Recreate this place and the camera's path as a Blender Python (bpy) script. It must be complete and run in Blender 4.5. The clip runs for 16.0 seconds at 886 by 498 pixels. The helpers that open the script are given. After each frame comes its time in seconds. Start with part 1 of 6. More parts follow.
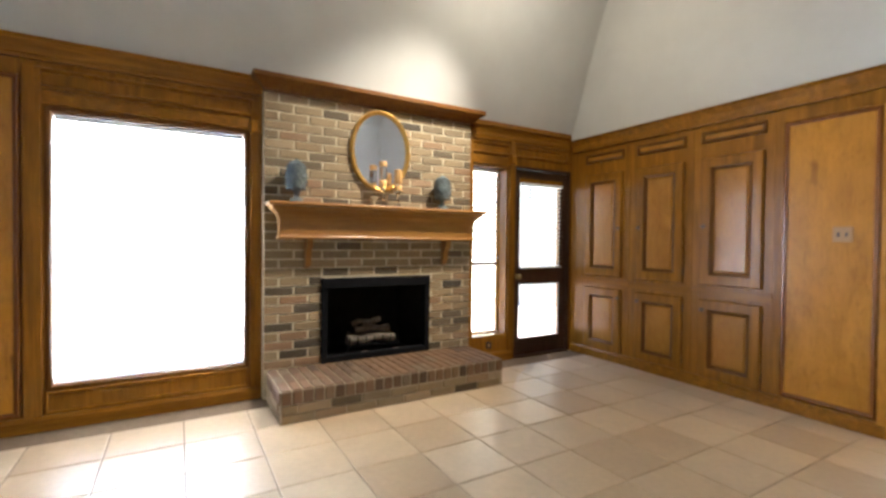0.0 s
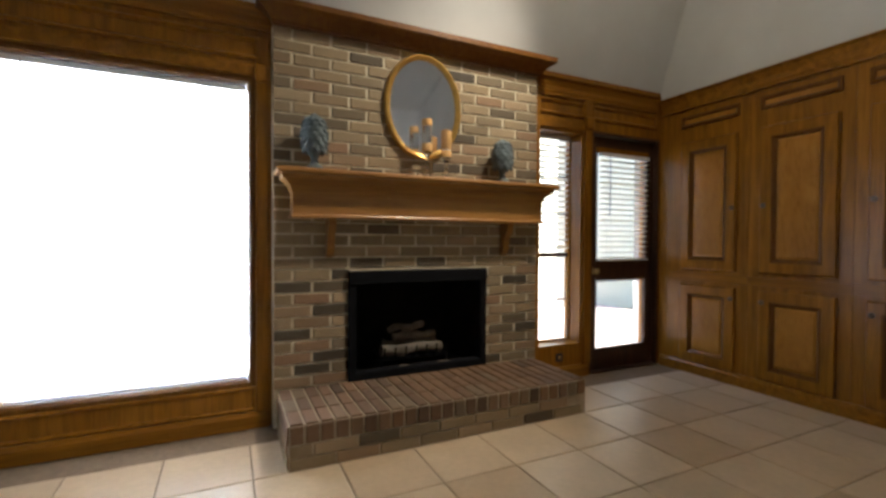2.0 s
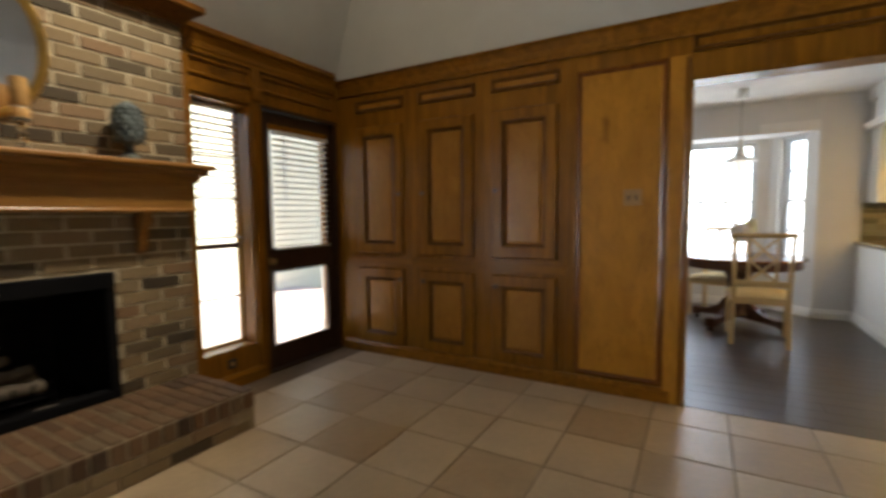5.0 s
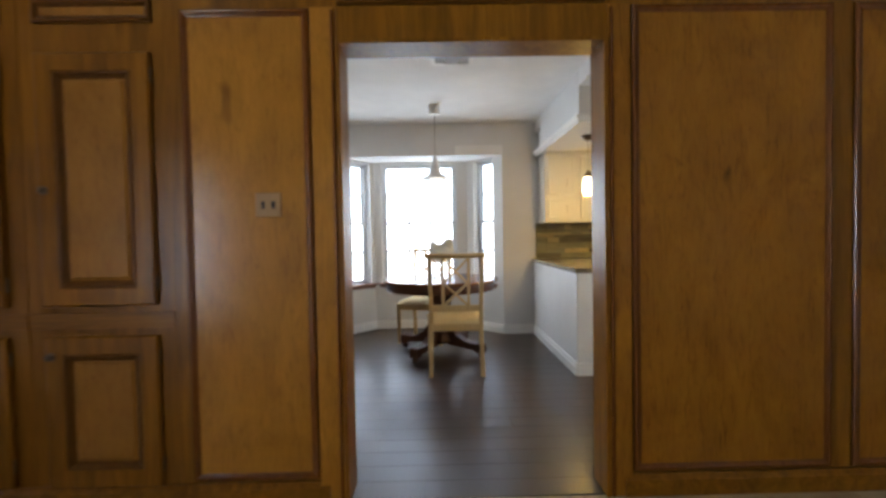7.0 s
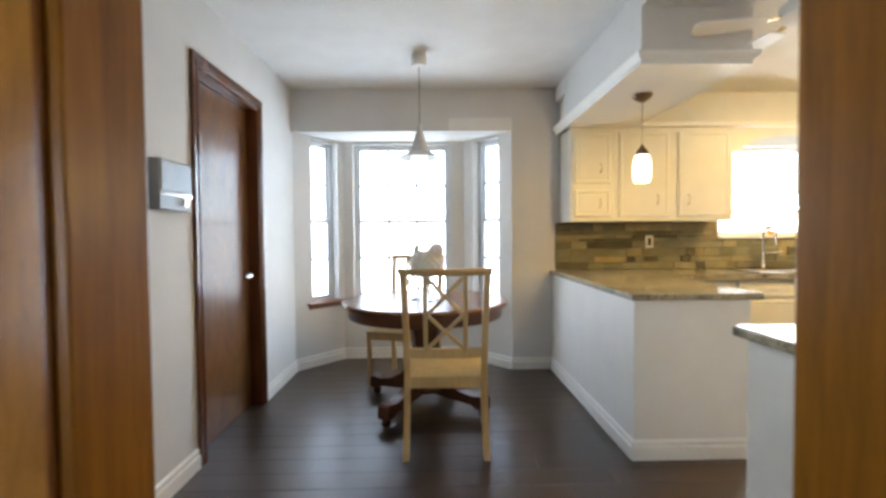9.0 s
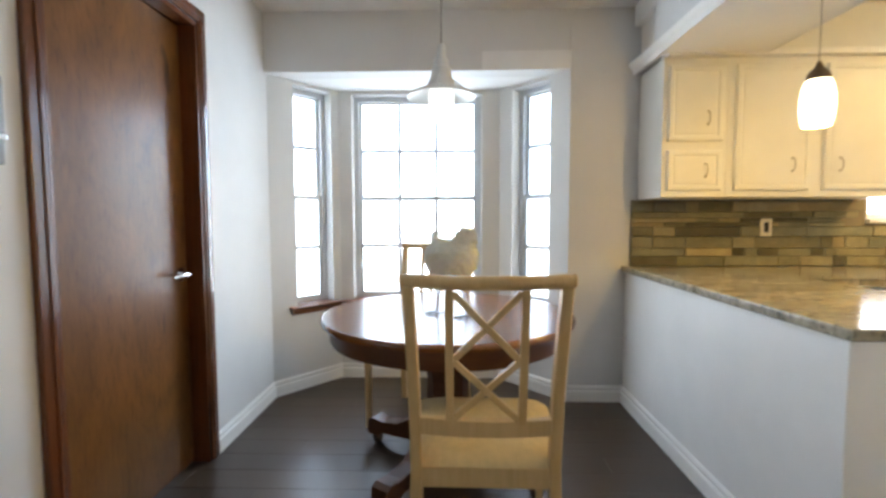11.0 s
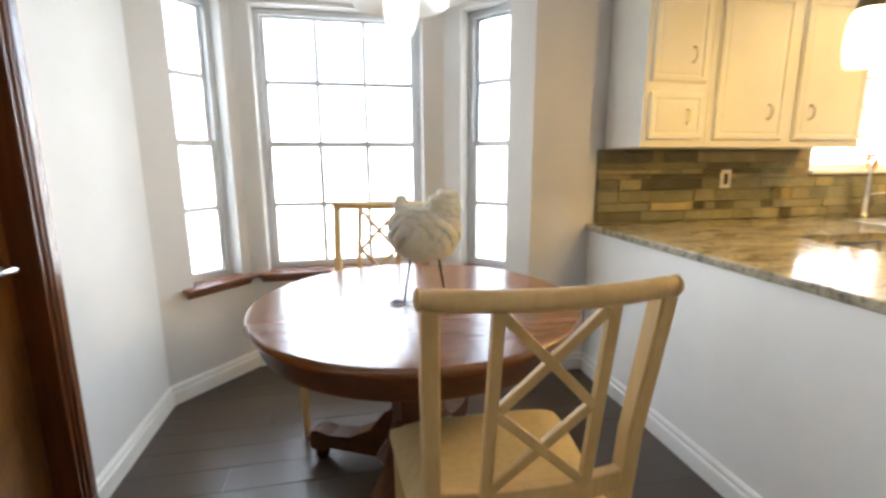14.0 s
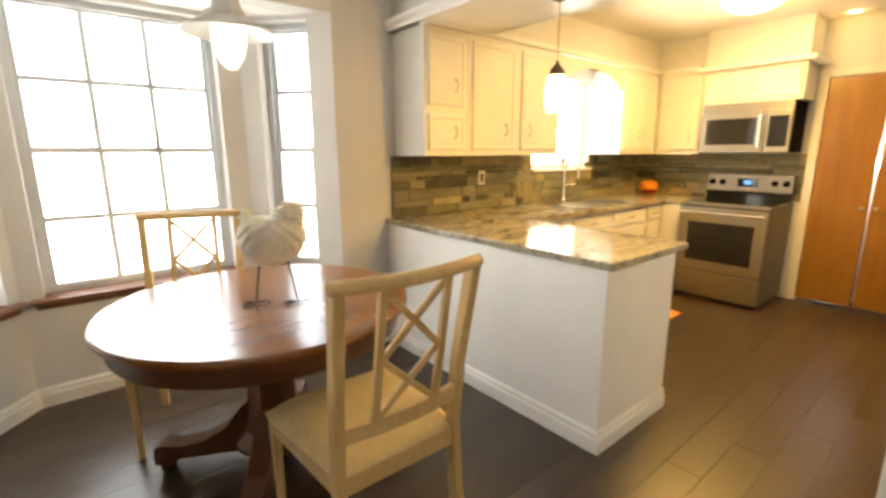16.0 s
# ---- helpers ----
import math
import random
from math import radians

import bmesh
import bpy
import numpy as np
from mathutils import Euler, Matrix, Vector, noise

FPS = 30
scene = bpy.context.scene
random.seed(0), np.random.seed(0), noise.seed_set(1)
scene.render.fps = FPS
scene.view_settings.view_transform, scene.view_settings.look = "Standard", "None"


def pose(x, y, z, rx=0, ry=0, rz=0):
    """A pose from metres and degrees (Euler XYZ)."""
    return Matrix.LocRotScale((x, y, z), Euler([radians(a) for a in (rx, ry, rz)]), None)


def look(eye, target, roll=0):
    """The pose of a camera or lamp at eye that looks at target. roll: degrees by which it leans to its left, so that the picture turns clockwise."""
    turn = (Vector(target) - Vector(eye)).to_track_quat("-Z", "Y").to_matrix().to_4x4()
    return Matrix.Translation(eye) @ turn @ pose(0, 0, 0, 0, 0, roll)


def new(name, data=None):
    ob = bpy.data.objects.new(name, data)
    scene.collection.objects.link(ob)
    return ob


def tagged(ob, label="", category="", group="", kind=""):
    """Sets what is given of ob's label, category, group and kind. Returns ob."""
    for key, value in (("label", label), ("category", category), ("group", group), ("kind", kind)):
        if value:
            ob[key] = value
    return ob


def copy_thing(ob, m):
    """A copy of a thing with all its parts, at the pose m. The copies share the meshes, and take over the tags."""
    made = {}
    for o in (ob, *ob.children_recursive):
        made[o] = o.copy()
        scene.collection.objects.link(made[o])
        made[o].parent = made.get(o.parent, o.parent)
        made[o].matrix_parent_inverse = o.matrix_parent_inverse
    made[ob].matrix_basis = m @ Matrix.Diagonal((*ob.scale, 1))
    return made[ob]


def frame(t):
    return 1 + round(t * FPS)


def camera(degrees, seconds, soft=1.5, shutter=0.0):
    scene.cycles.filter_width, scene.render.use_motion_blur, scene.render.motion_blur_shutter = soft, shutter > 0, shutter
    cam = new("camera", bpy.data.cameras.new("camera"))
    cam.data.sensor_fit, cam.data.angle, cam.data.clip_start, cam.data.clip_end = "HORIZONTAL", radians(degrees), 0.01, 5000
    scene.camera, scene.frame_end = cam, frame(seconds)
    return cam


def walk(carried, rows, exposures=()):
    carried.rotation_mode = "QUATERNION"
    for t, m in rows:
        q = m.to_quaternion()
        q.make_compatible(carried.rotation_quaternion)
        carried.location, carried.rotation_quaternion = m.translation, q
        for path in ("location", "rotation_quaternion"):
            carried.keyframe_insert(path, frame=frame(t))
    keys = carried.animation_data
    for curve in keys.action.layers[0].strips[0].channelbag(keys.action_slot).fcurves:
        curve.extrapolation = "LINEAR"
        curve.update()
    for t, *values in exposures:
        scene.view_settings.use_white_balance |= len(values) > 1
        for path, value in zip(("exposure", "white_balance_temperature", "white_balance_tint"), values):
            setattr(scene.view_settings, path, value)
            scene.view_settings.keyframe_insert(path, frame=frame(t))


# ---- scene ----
cam = camera(88.6, 16.0, 3.0, 0.5)
PATH = [
    (0, (0.982, -4.078, 1.29), (-0.744, -3.068, 1.255), 0.6),
    (0.5, (0.664, -3.978, 1.296), (-1.078, -2.997, 1.259), 0.4),
    (1, (0.435, -3.887, 1.267), (-1.333, -2.952, 1.234), 0.4),
    (1.5, (0.289, -3.768, 1.192), (-1.517, -2.909, 1.177), 0.3),
    (2, (0.086, -3.736, 1.165), (-1.72, -2.878, 1.128), 0.3),
    (2.5, (-0.093, -3.695, 1.133), (-1.885, -2.81, 1.08), -0.1),
    (3, (-0.150, -3.612, 1.127), (-1.922, -2.689, 1.047), 0.0),
    (3.5, (-0.08, -3.475, 1.150), (-1.815, -2.495, 1.043), 0.0),
    (4, (0.015, -3.385, 1.240), (-1.605, -2.222, 1.075), -0.2),
    (4.5, (-0.03, -3.424, 1.234), (-1.339, -1.917, 1.083), -0.4),
    (5, (0.038, -3.281, 1.268), (-0.948, -1.548, 1.115), -0.6),
    (5.2, (0.065, -3.194, 1.263), (-0.772, -1.383, 1.119), -0.5),
    (7.3, (0.402, -1.827, 1.209), (0.497, 0.17, 1.154), -1.1),
    (7.5, (0.398, -1.668, 1.211), (0.52, 0.328, 1.158), -1.1),
    (8, (0.449, -1.334, 1.232), (0.535, 0.663, 1.169), -1.0),
    (8.5, (0.462, -0.994, 1.217), (0.527, 1.004, 1.161), -0.9),
    (9, (0.482, -0.672, 1.238), (0.522, 1.327, 1.18), -0.5),
    (11.5, (0.413, 0.692, 1.202), (0.358, 2.686, 1.052), -0.2),
    (12, (0.372, 0.86, 1.168), (0.355, 2.853, 0.999), -0.1),
    (12.5, (0.352, 0.941, 1.138), (0.358, 2.933, 0.958), 0.1),
    (13, (0.326, 0.98, 1.155), (0.39, 2.966, 0.933), -0.1),
    (13.5, (0.277, 1.004, 1.224), (0.455, 2.971, 0.911), -0.1),
    (14, (0.189, 1.028, 1.278), (0.578, 2.954, 0.902), -0.3),
    (14.5, (0.014, 0.992, 1.326), (0.729, 2.815, 0.92), -0.2),
    (15, (-0.136, 0.926, 1.358), (0.855, 2.613, 0.942), -0.0),
    (15.5, (-0.164, 0.834, 1.364), (0.979, 2.422, 0.95), 0.1),
    (16, (-0.166, 0.776, 1.372), (1.08, 2.284, 0.955), -0.2),
]
EXPOSURES = (
    (0.0, 3.35, 5800, 11), (0.6, 3.25, 5800, 11), (1.0, 2.9, 5800, 11), (1.7, 2.45, 5900, 11), (3.0, 2.30, 5900, 11), (4.0, 2.16, 6150, 10), (4.5, 2.05, 6600, 9), (5.0, 2.0, 6500, 10),
    (7.5, 2.14, 5950, 10), (8.1, 2.40, 5900, 9), (9.0, 2.27, 5900, 8), (12.0, 2.26, 5850, 8), (14.0, 2.39, 6450, 10), (16.0, 2.6, 7700, 11),
)
walk(cam, [(t, look(eye, target, roll)) for t, eye, target, roll in PATH], EXPOSURES)

# ---- world, sun and large lights ----
SUN_ELEVATION, SUN_AZIMUTH = radians(58), radians(215)
world = bpy.data.worlds.new("sky")
scene.world = world
world.use_nodes = True
sky = world.node_tree.nodes.new("ShaderNodeTexSky")
sky.sky_type, sky.sun_disc = "NISHITA", False
sky.sun_elevation, sky.sun_rotation = SUN_ELEVATION, SUN_AZIMUTH
back = world.node_tree.nodes["Background"]
back.inputs[1].default_value = 0.15
world.node_tree.links.new(sky.outputs[0], back.inputs[0])

sun = new("sun", bpy.data.lights.new("sun", "SUN"))
sun.data.energy, sun.data.angle, sun.data.color = 5.0, radians(0.5), (1.0, 0.95, 0.86)
toward = Vector((math.sin(SUN_AZIMUTH) * math.cos(SUN_ELEVATION), math.cos(SUN_AZIMUTH) * math.cos(SUN_ELEVATION), math.sin(SUN_ELEVATION)))
sun.matrix_world = look(toward * 30, (0, 0, 0))


def window_light(name, centre, aim, width, height, power, colour=(0.86, 0.93, 1.0)):
    """Sky light entering through a window opening."""
    lamp = bpy.data.lights.new(name, "AREA")
    lamp.shape, lamp.size, lamp.size_y = "RECTANGLE", width, height
    lamp.energy, lamp.color = power, colour
    ob = new(name, lamp)
    ob.matrix_world = look(centre, aim)
    return ob


window_light("window_light_den", (-3.22, -4.20, 1.20), (0, -4.20, 1.20), 1.30, 1.95, 30)
window_light("window_light_bay", (0.175, 4.19, 1.40), (0.175, 0, 1.40), 1.02, 1.62, 9.5)
window_light("window_light_bay_west", (-0.70, 3.90, 1.40), (0.65, 2.73, 1.40), 0.34, 1.62, 3.2)
window_light("window_light_bay_east", (1.11, 3.87, 1.40), (-0.22, 2.69, 1.40), 0.36, 1.62, 1.9)
window_light("window_light_sink", (3.56, 3.66, 1.62), (3.56, 0, 1.62), 0.86, 0.84, 7, (1.0, 0.97, 0.9))


def lamp_point(name, place, power, colour, radius):
    lamp = bpy.data.lights.new(name, "POINT")
    lamp.energy, lamp.color, lamp.shadow_soft_size = power, colour, radius
    ob = new(name, lamp)
    ob.location = place
    return ob


KITCHEN_CEILING = 2.45
WARM = (1.0, 0.58, 0.125)
lamp_point("pendant_bulb_light", (1.855, 2.30, 1.55), 3.4, WARM, 0.03)
lamp_point("kitchen_dome_light", (3.70, 2.05, KITCHEN_CEILING - 0.25), 4.0, WARM, 0.10)
dome_down = bpy.data.lights.new("kitchen_dome_downlight", "AREA")
dome_down.shape, dome_down.size, dome_down.energy, dome_down.color = "DISK", 0.36, 6.5, WARM
new("kitchen_dome_downlight", dome_down).location = (3.70, 2.05, KITCHEN_CEILING - 0.135)
lamp_point("kitchen_spot_light", (4.82, 1.70, 2.40), 0.12, WARM, 0.04)
lamp_point("den_ceiling_bulb_light", (-1.60, -1.62, 3.78), 5, (1.0, 0.86, 0.62), 0.10)
eyeball = new("mantel_spot_light", bpy.data.lights.new("mantel_spot_light", "SPOT"))
eyeball.data.energy, eyeball.data.color, eyeball.data.shadow_soft_size = 72, (1.0, 0.88, 0.68), 0.08
eyeball.data.spot_size, eyeball.data.spot_blend = radians(68), 1.0
eyeball.matrix_world = look((-1.55, -1.55, 3.80), (-2.86, -2.52, 1.45))


# ---- materials ----
class Nodes:
    """A small helper to wire one procedural material."""

    def __init__(self, name, rough=0.5, metal=0.0):
        self.mat = bpy.data.materials.new(name)
        self.mat.use_nodes = True
        self.tree = self.mat.node_tree
        self.bsdf = self.tree.nodes["Principled BSDF"]
        self.bsdf.inputs["Roughness"].default_value = rough
        self.bsdf.inputs["Metallic"].default_value = metal
        self.bsdf.inputs["Specular IOR Level"].default_value = 0.35
        self.coord = self.tree.nodes.new("ShaderNodeTexCoord")

    def link(self, a, b):
        self.tree.links.new(a, b)

    def mapped(self, scale, offset=None):
        m = self.tree.nodes.new("ShaderNodeMapping")
        m.inputs["Scale"].default_value = scale
        self.link(self.coord.outputs["Object"], m.inputs["Vector"])
        if offset is not None:
            self.link(offset, m.inputs["Location"])
        return m.outputs[0]

    def random_shift(self, amount=7.0):
        info = self.tree.nodes.new("ShaderNodeObjectInfo")
        mul = self.tree.nodes.new("ShaderNodeMath")
        mul.operation = "MULTIPLY"
        mul.inputs[1].default_value = amount
        self.link(info.outputs["Random"], mul.inputs[0])
        return mul.outputs[0]

    def noise(self, vector, scale, detail=4.0, rough=0.55, distort=0.0):
        n = self.tree.nodes.new("ShaderNodeTexNoise")
        n.inputs["Scale"].default_value, n.inputs["Detail"].default_value = scale, detail
        n.inputs["Roughness"].default_value, n.inputs["Distortion"].default_value = rough, distort
        self.link(vector, n.inputs["Vector"])
        return n.outputs["Fac"]

    def ramp(self, fac, stops):
        r = self.tree.nodes.new("ShaderNodeValToRGB")
        el = r.color_ramp.elements
        while len(el) < len(stops):
            el.new(0.5)
        for e, (p, c) in zip(el, stops):
            e.position, e.color = p, (*c, 1.0)
        self.link(fac, r.inputs[0])
        return r.outputs[0]

    def mix(self, fac, a, b, mode="MIX"):
        m = self.tree.nodes.new("ShaderNodeMix")
        m.data_type, m.blend_type = "RGBA", mode
        if isinstance(fac, float):
            m.inputs[0].default_value = fac
        else:
            self.link(fac, m.inputs[0])
        for sock, v in ((m.inputs[6], a), (m.inputs[7], b)):
            if isinstance(v, tuple):
                sock.default_value = (*v, 1.0)
            else:
                self.link(v, sock)
        return m.outputs[2]

    def colour(self, out):
        self.link(out, self.bsdf.inputs["Base Color"])
        return self

    def rough(self, fac, low, high):
        if low < 0.29 < high:
            low, high = (0.29, high) if low + high > 0.56 else (low, 0.26)
        r = self.tree.nodes.new("ShaderNodeMapRange")
        r.inputs["To Min"].default_value, r.inputs["To Max"].default_value = low, high
        self.link(fac, r.inputs["Value"])
        self.link(r.outputs[0], self.bsdf.inputs["Roughness"])
        return self

    def bump(self, fac, strength, distance=0.01):
        b = self.tree.nodes.new("ShaderNodeBump")
        b.inputs["Strength"].default_value, b.inputs["Distance"].default_value = strength, distance
        self.link(fac, b.inputs["Height"])
        self.link(b.outputs[0], self.bsdf.inputs["Normal"])
        return self

    def coat(self, weight, rough):
        self.bsdf.inputs["Coat Weight"].default_value = weight
        self.bsdf.inputs["Coat Roughness"].default_value = rough
        return self


def plain(name, colour, rough=0.5, metal=0.0, vary=0.12, scale=6.0, relief=0.05):
    """Paint, plaster, metal: a colour with soft stains and fine grain."""
    n = Nodes(name, rough, metal)
    v = n.mapped((1, 1, 1))
    big, fine = n.noise(v, scale, 3.0), n.noise(v, scale * 18, 3.0)
    low = tuple(c * (1 - vary) for c in colour)
    high = tuple(min(1.0, c * (1 + vary * 0.5)) for c in colour)
    n.colour(n.mix(0.12, n.ramp(big, ((0.3, low), (0.7, high))), n.ramp(fine, ((0.3, low), (0.7, high)))))
    n.rough(big, max(0.02, rough - 0.06), min(1.0, rough + 0.08))
    if relief:
        n.bump(fine, relief)
    return n.mat


def wood(name, light, dark, grain="z", rough=0.36, size=1.0, coat=0.04, contrast=0.5, wavy=0.0, cloud=0.18):
    """Varnished wood with long grain, streaks and blotches."""
    n = Nodes(name, rough)
    shift = n.random_shift(11.0)
    long_, across = 0.55 / size, 9.0 / size
    s = {"x": (long_, across, across), "y": (across, long_, across), "z": (across, across, long_)}[grain]
    v = n.mapped(s, shift)
    streak = n.noise(v, 1.6, 6.0, 0.62, 1.2)
    fine = n.noise(n.mapped(tuple(c * 7 for c in s), shift), 2.0, 3.0)
    blotch = n.noise(n.mapped((1, 1, 1), shift), 2.3, 3.0)
    mid = tuple((a + b) / 2 for a, b in zip(light, dark))
    col = n.ramp(streak, ((0.5 - contrast * 0.5, dark), (0.5, mid), (0.5 + contrast * 0.4, light)))
    col = n.mix(0.22, col, n.ramp(fine, ((0.35, dark), (0.65, light))))
    col = n.mix(cloud, col, n.ramp(blotch, ((0.15, dark), (0.85, light))))
    n.colour(col).rough(blotch, max(0.05, rough - 0.1), rough + 0.1).bump(fine, 0.06, 0.004).coat(coat, 0.2)
    if wavy:
        b = n.tree.nodes.new("ShaderNodeBump")
        b.inputs["Strength"].default_value, b.inputs["Distance"].default_value = wavy, 0.02
        n.link(n.noise(n.mapped((2.2, 2.2, 0.9), shift), 3.0, 2.0, 0.5, 0.8), b.inputs["Height"])
        n.link(b.outputs[0], n.bsdf.inputs["Coat Normal"])
        fine_bump = n.bsdf.inputs["Normal"].links[0].from_node
        n.link(b.outputs[0], fine_bump.inputs["Normal"])
    return n.mat


def burl(name, light, dark, gloss=0.12):
    """Varnished veneer with a cloudy figure, upright flecks, small knots and an uneven, rippled gloss."""
    n = Nodes(name, 0.45)
    n.bsdf.inputs["Specular IOR Level"].default_value = 0.15
    shift = n.random_shift(11.0)
    cloud = n.noise(n.mapped((1.0, 1.0, 0.55), shift), 3.2, 5.0, 0.6, 1.4)
    curl = n.noise(n.mapped((1.0, 1.0, 0.45), shift), 15.0, 4.0, 0.55, 2.8)
    fleck = n.noise(n.mapped((26, 26, 3.2), shift), 1.6, 4.0, 0.6, 1.6)
    fine = n.noise(n.mapped((70, 70, 5), shift), 2.0, 3.0)
    deep = tuple(c * 0.62 for c in dark)
    col = n.ramp(cloud, ((0.34, dark), (0.64, light)))
    col = n.mix(0.34, col, n.ramp(curl, ((0.28, dark), (0.50, light), (0.75, tuple(c * 0.85 for c in light)))))
    col = n.mix(0.30, col, n.ramp(fleck, ((0.30, deep), (0.48, light), (0.8, light))))
    col = n.mix(0.14, col, n.ramp(fine, ((0.35, dark), (0.65, light))))
    knot = n.ramp(n.noise(n.mapped((1.0, 1.0, 0.6), shift), 7.0, 2.0, 0.4, 0.6), ((0.72, (0.0, 0.0, 0.0)), (0.82, (0.8, 0.8, 0.8))))
    col = n.mix(knot, col, tuple(c * 0.5 for c in dark))
    n.colour(col).rough(cloud, 0.38, 0.52).coat(gloss, 0.20)
    b = n.tree.nodes.new("ShaderNodeBump")
    b.inputs["Strength"].default_value, b.inputs["Distance"].default_value = 0.10, 0.010
    n.link(n.noise(n.mapped((1, 1, 0.55), shift), 13.0, 3.0, 0.55, 1.2), b.inputs["Height"])
    n.link(b.outputs[0], n.bsdf.inputs["Coat Normal"])
    return n.mat


def by_piece(name, stops, rough=0.8, grain=40.0, relief=0.35, spread=0.3):
    """Bricks, tiles and stones: each piece takes a colour of its own, with grain and stains."""
    n = Nodes(name, rough)
    info = n.tree.nodes.new("ShaderNodeObjectInfo")
    shift = n.random_shift(23.0)
    v = n.mapped((1, 1, 1), shift)
    base = n.ramp(info.outputs["Random"], stops)
    big, fine = n.noise(v, grain * 0.2, 4.0), n.noise(v, grain * 2, 4.0)
    col = n.mix(spread, base, n.ramp(big, ((0.15, (0.35, 0.35, 0.35)), (0.85, (1.0, 1.0, 1.0)))), "MULTIPLY")
    col = n.mix(spread * 0.6, col, n.ramp(fine, ((0.2, (0.4, 0.4, 0.4)), (0.75, (1.0, 1.0, 1.0)))), "MULTIPLY")
    n.colour(col).rough(big, max(0.05, rough - 0.05), min(1, rough + 0.05)).bump(fine, relief, 0.004)
    return n.mat


def granite(name):
    n = Nodes(name, 0.12)
    v = n.mapped((1, 1, 1))
    flow = n.noise(n.mapped((1.0, 2.2, 1.0)), 2.6, 6.0, 0.6, 1.6)
    speck = n.noise(v, 42.0, 5.0, 0.7)
    col = n.ramp(flow, ((0.30, (0.07, 0.06, 0.045)), (0.45, (0.31, 0.285, 0.215)), (0.58, (0.46, 0.42, 0.325)), (0.72, (0.21, 0.20, 0.17))))
    col = n.mix(0.75, col, n.ramp(speck, ((0.36, (0.10, 0.09, 0.08)), (0.47, (0.8, 0.78, 0.72)), (0.64, (1.0, 0.96, 0.88)))), "MULTIPLY")
    n.colour(col).rough(speck, 0.08, 0.2)
    return n.mat


def steel(name, colour, rough):
    n = Nodes(name, rough, 1.0)
    brush = n.noise(n.mapped((60, 2, 60)), 3.0, 2.0)
    n.colour(n.ramp(brush, ((0.3, tuple(c * 0.88 for c in colour)), (0.7, colour)))).rough(brush, rough - 0.05, rough + 0.08)
    return n.mat


def clear(name, tint=(1, 1, 1), rough=0.0):
    m = bpy.data.materials.new(name)
    m.use_nodes = True
    b = m.node_tree.nodes["Principled BSDF"]
    b.inputs["Base Color"].default_value = (*tint, 1)
    b.inputs["Transmission Weight"].default_value = 1.0
    b.inputs["Roughness"].default_value = rough
    b.inputs["IOR"].default_value = 1.45
    return m


def lit(name, colour, strength, base=(0.9, 0.88, 0.8)):
    m = bpy.data.materials.new(name)
    m.use_nodes = True
    b = m.node_tree.nodes["Principled BSDF"]
    b.inputs["Base Color"].default_value = (*base, 1)
    b.inputs["Emission Color"].default_value = (*colour, 1)
    b.inputs["Emission Strength"].default_value = strength
    b.inputs["Roughness"].default_value = 0.3
    return m


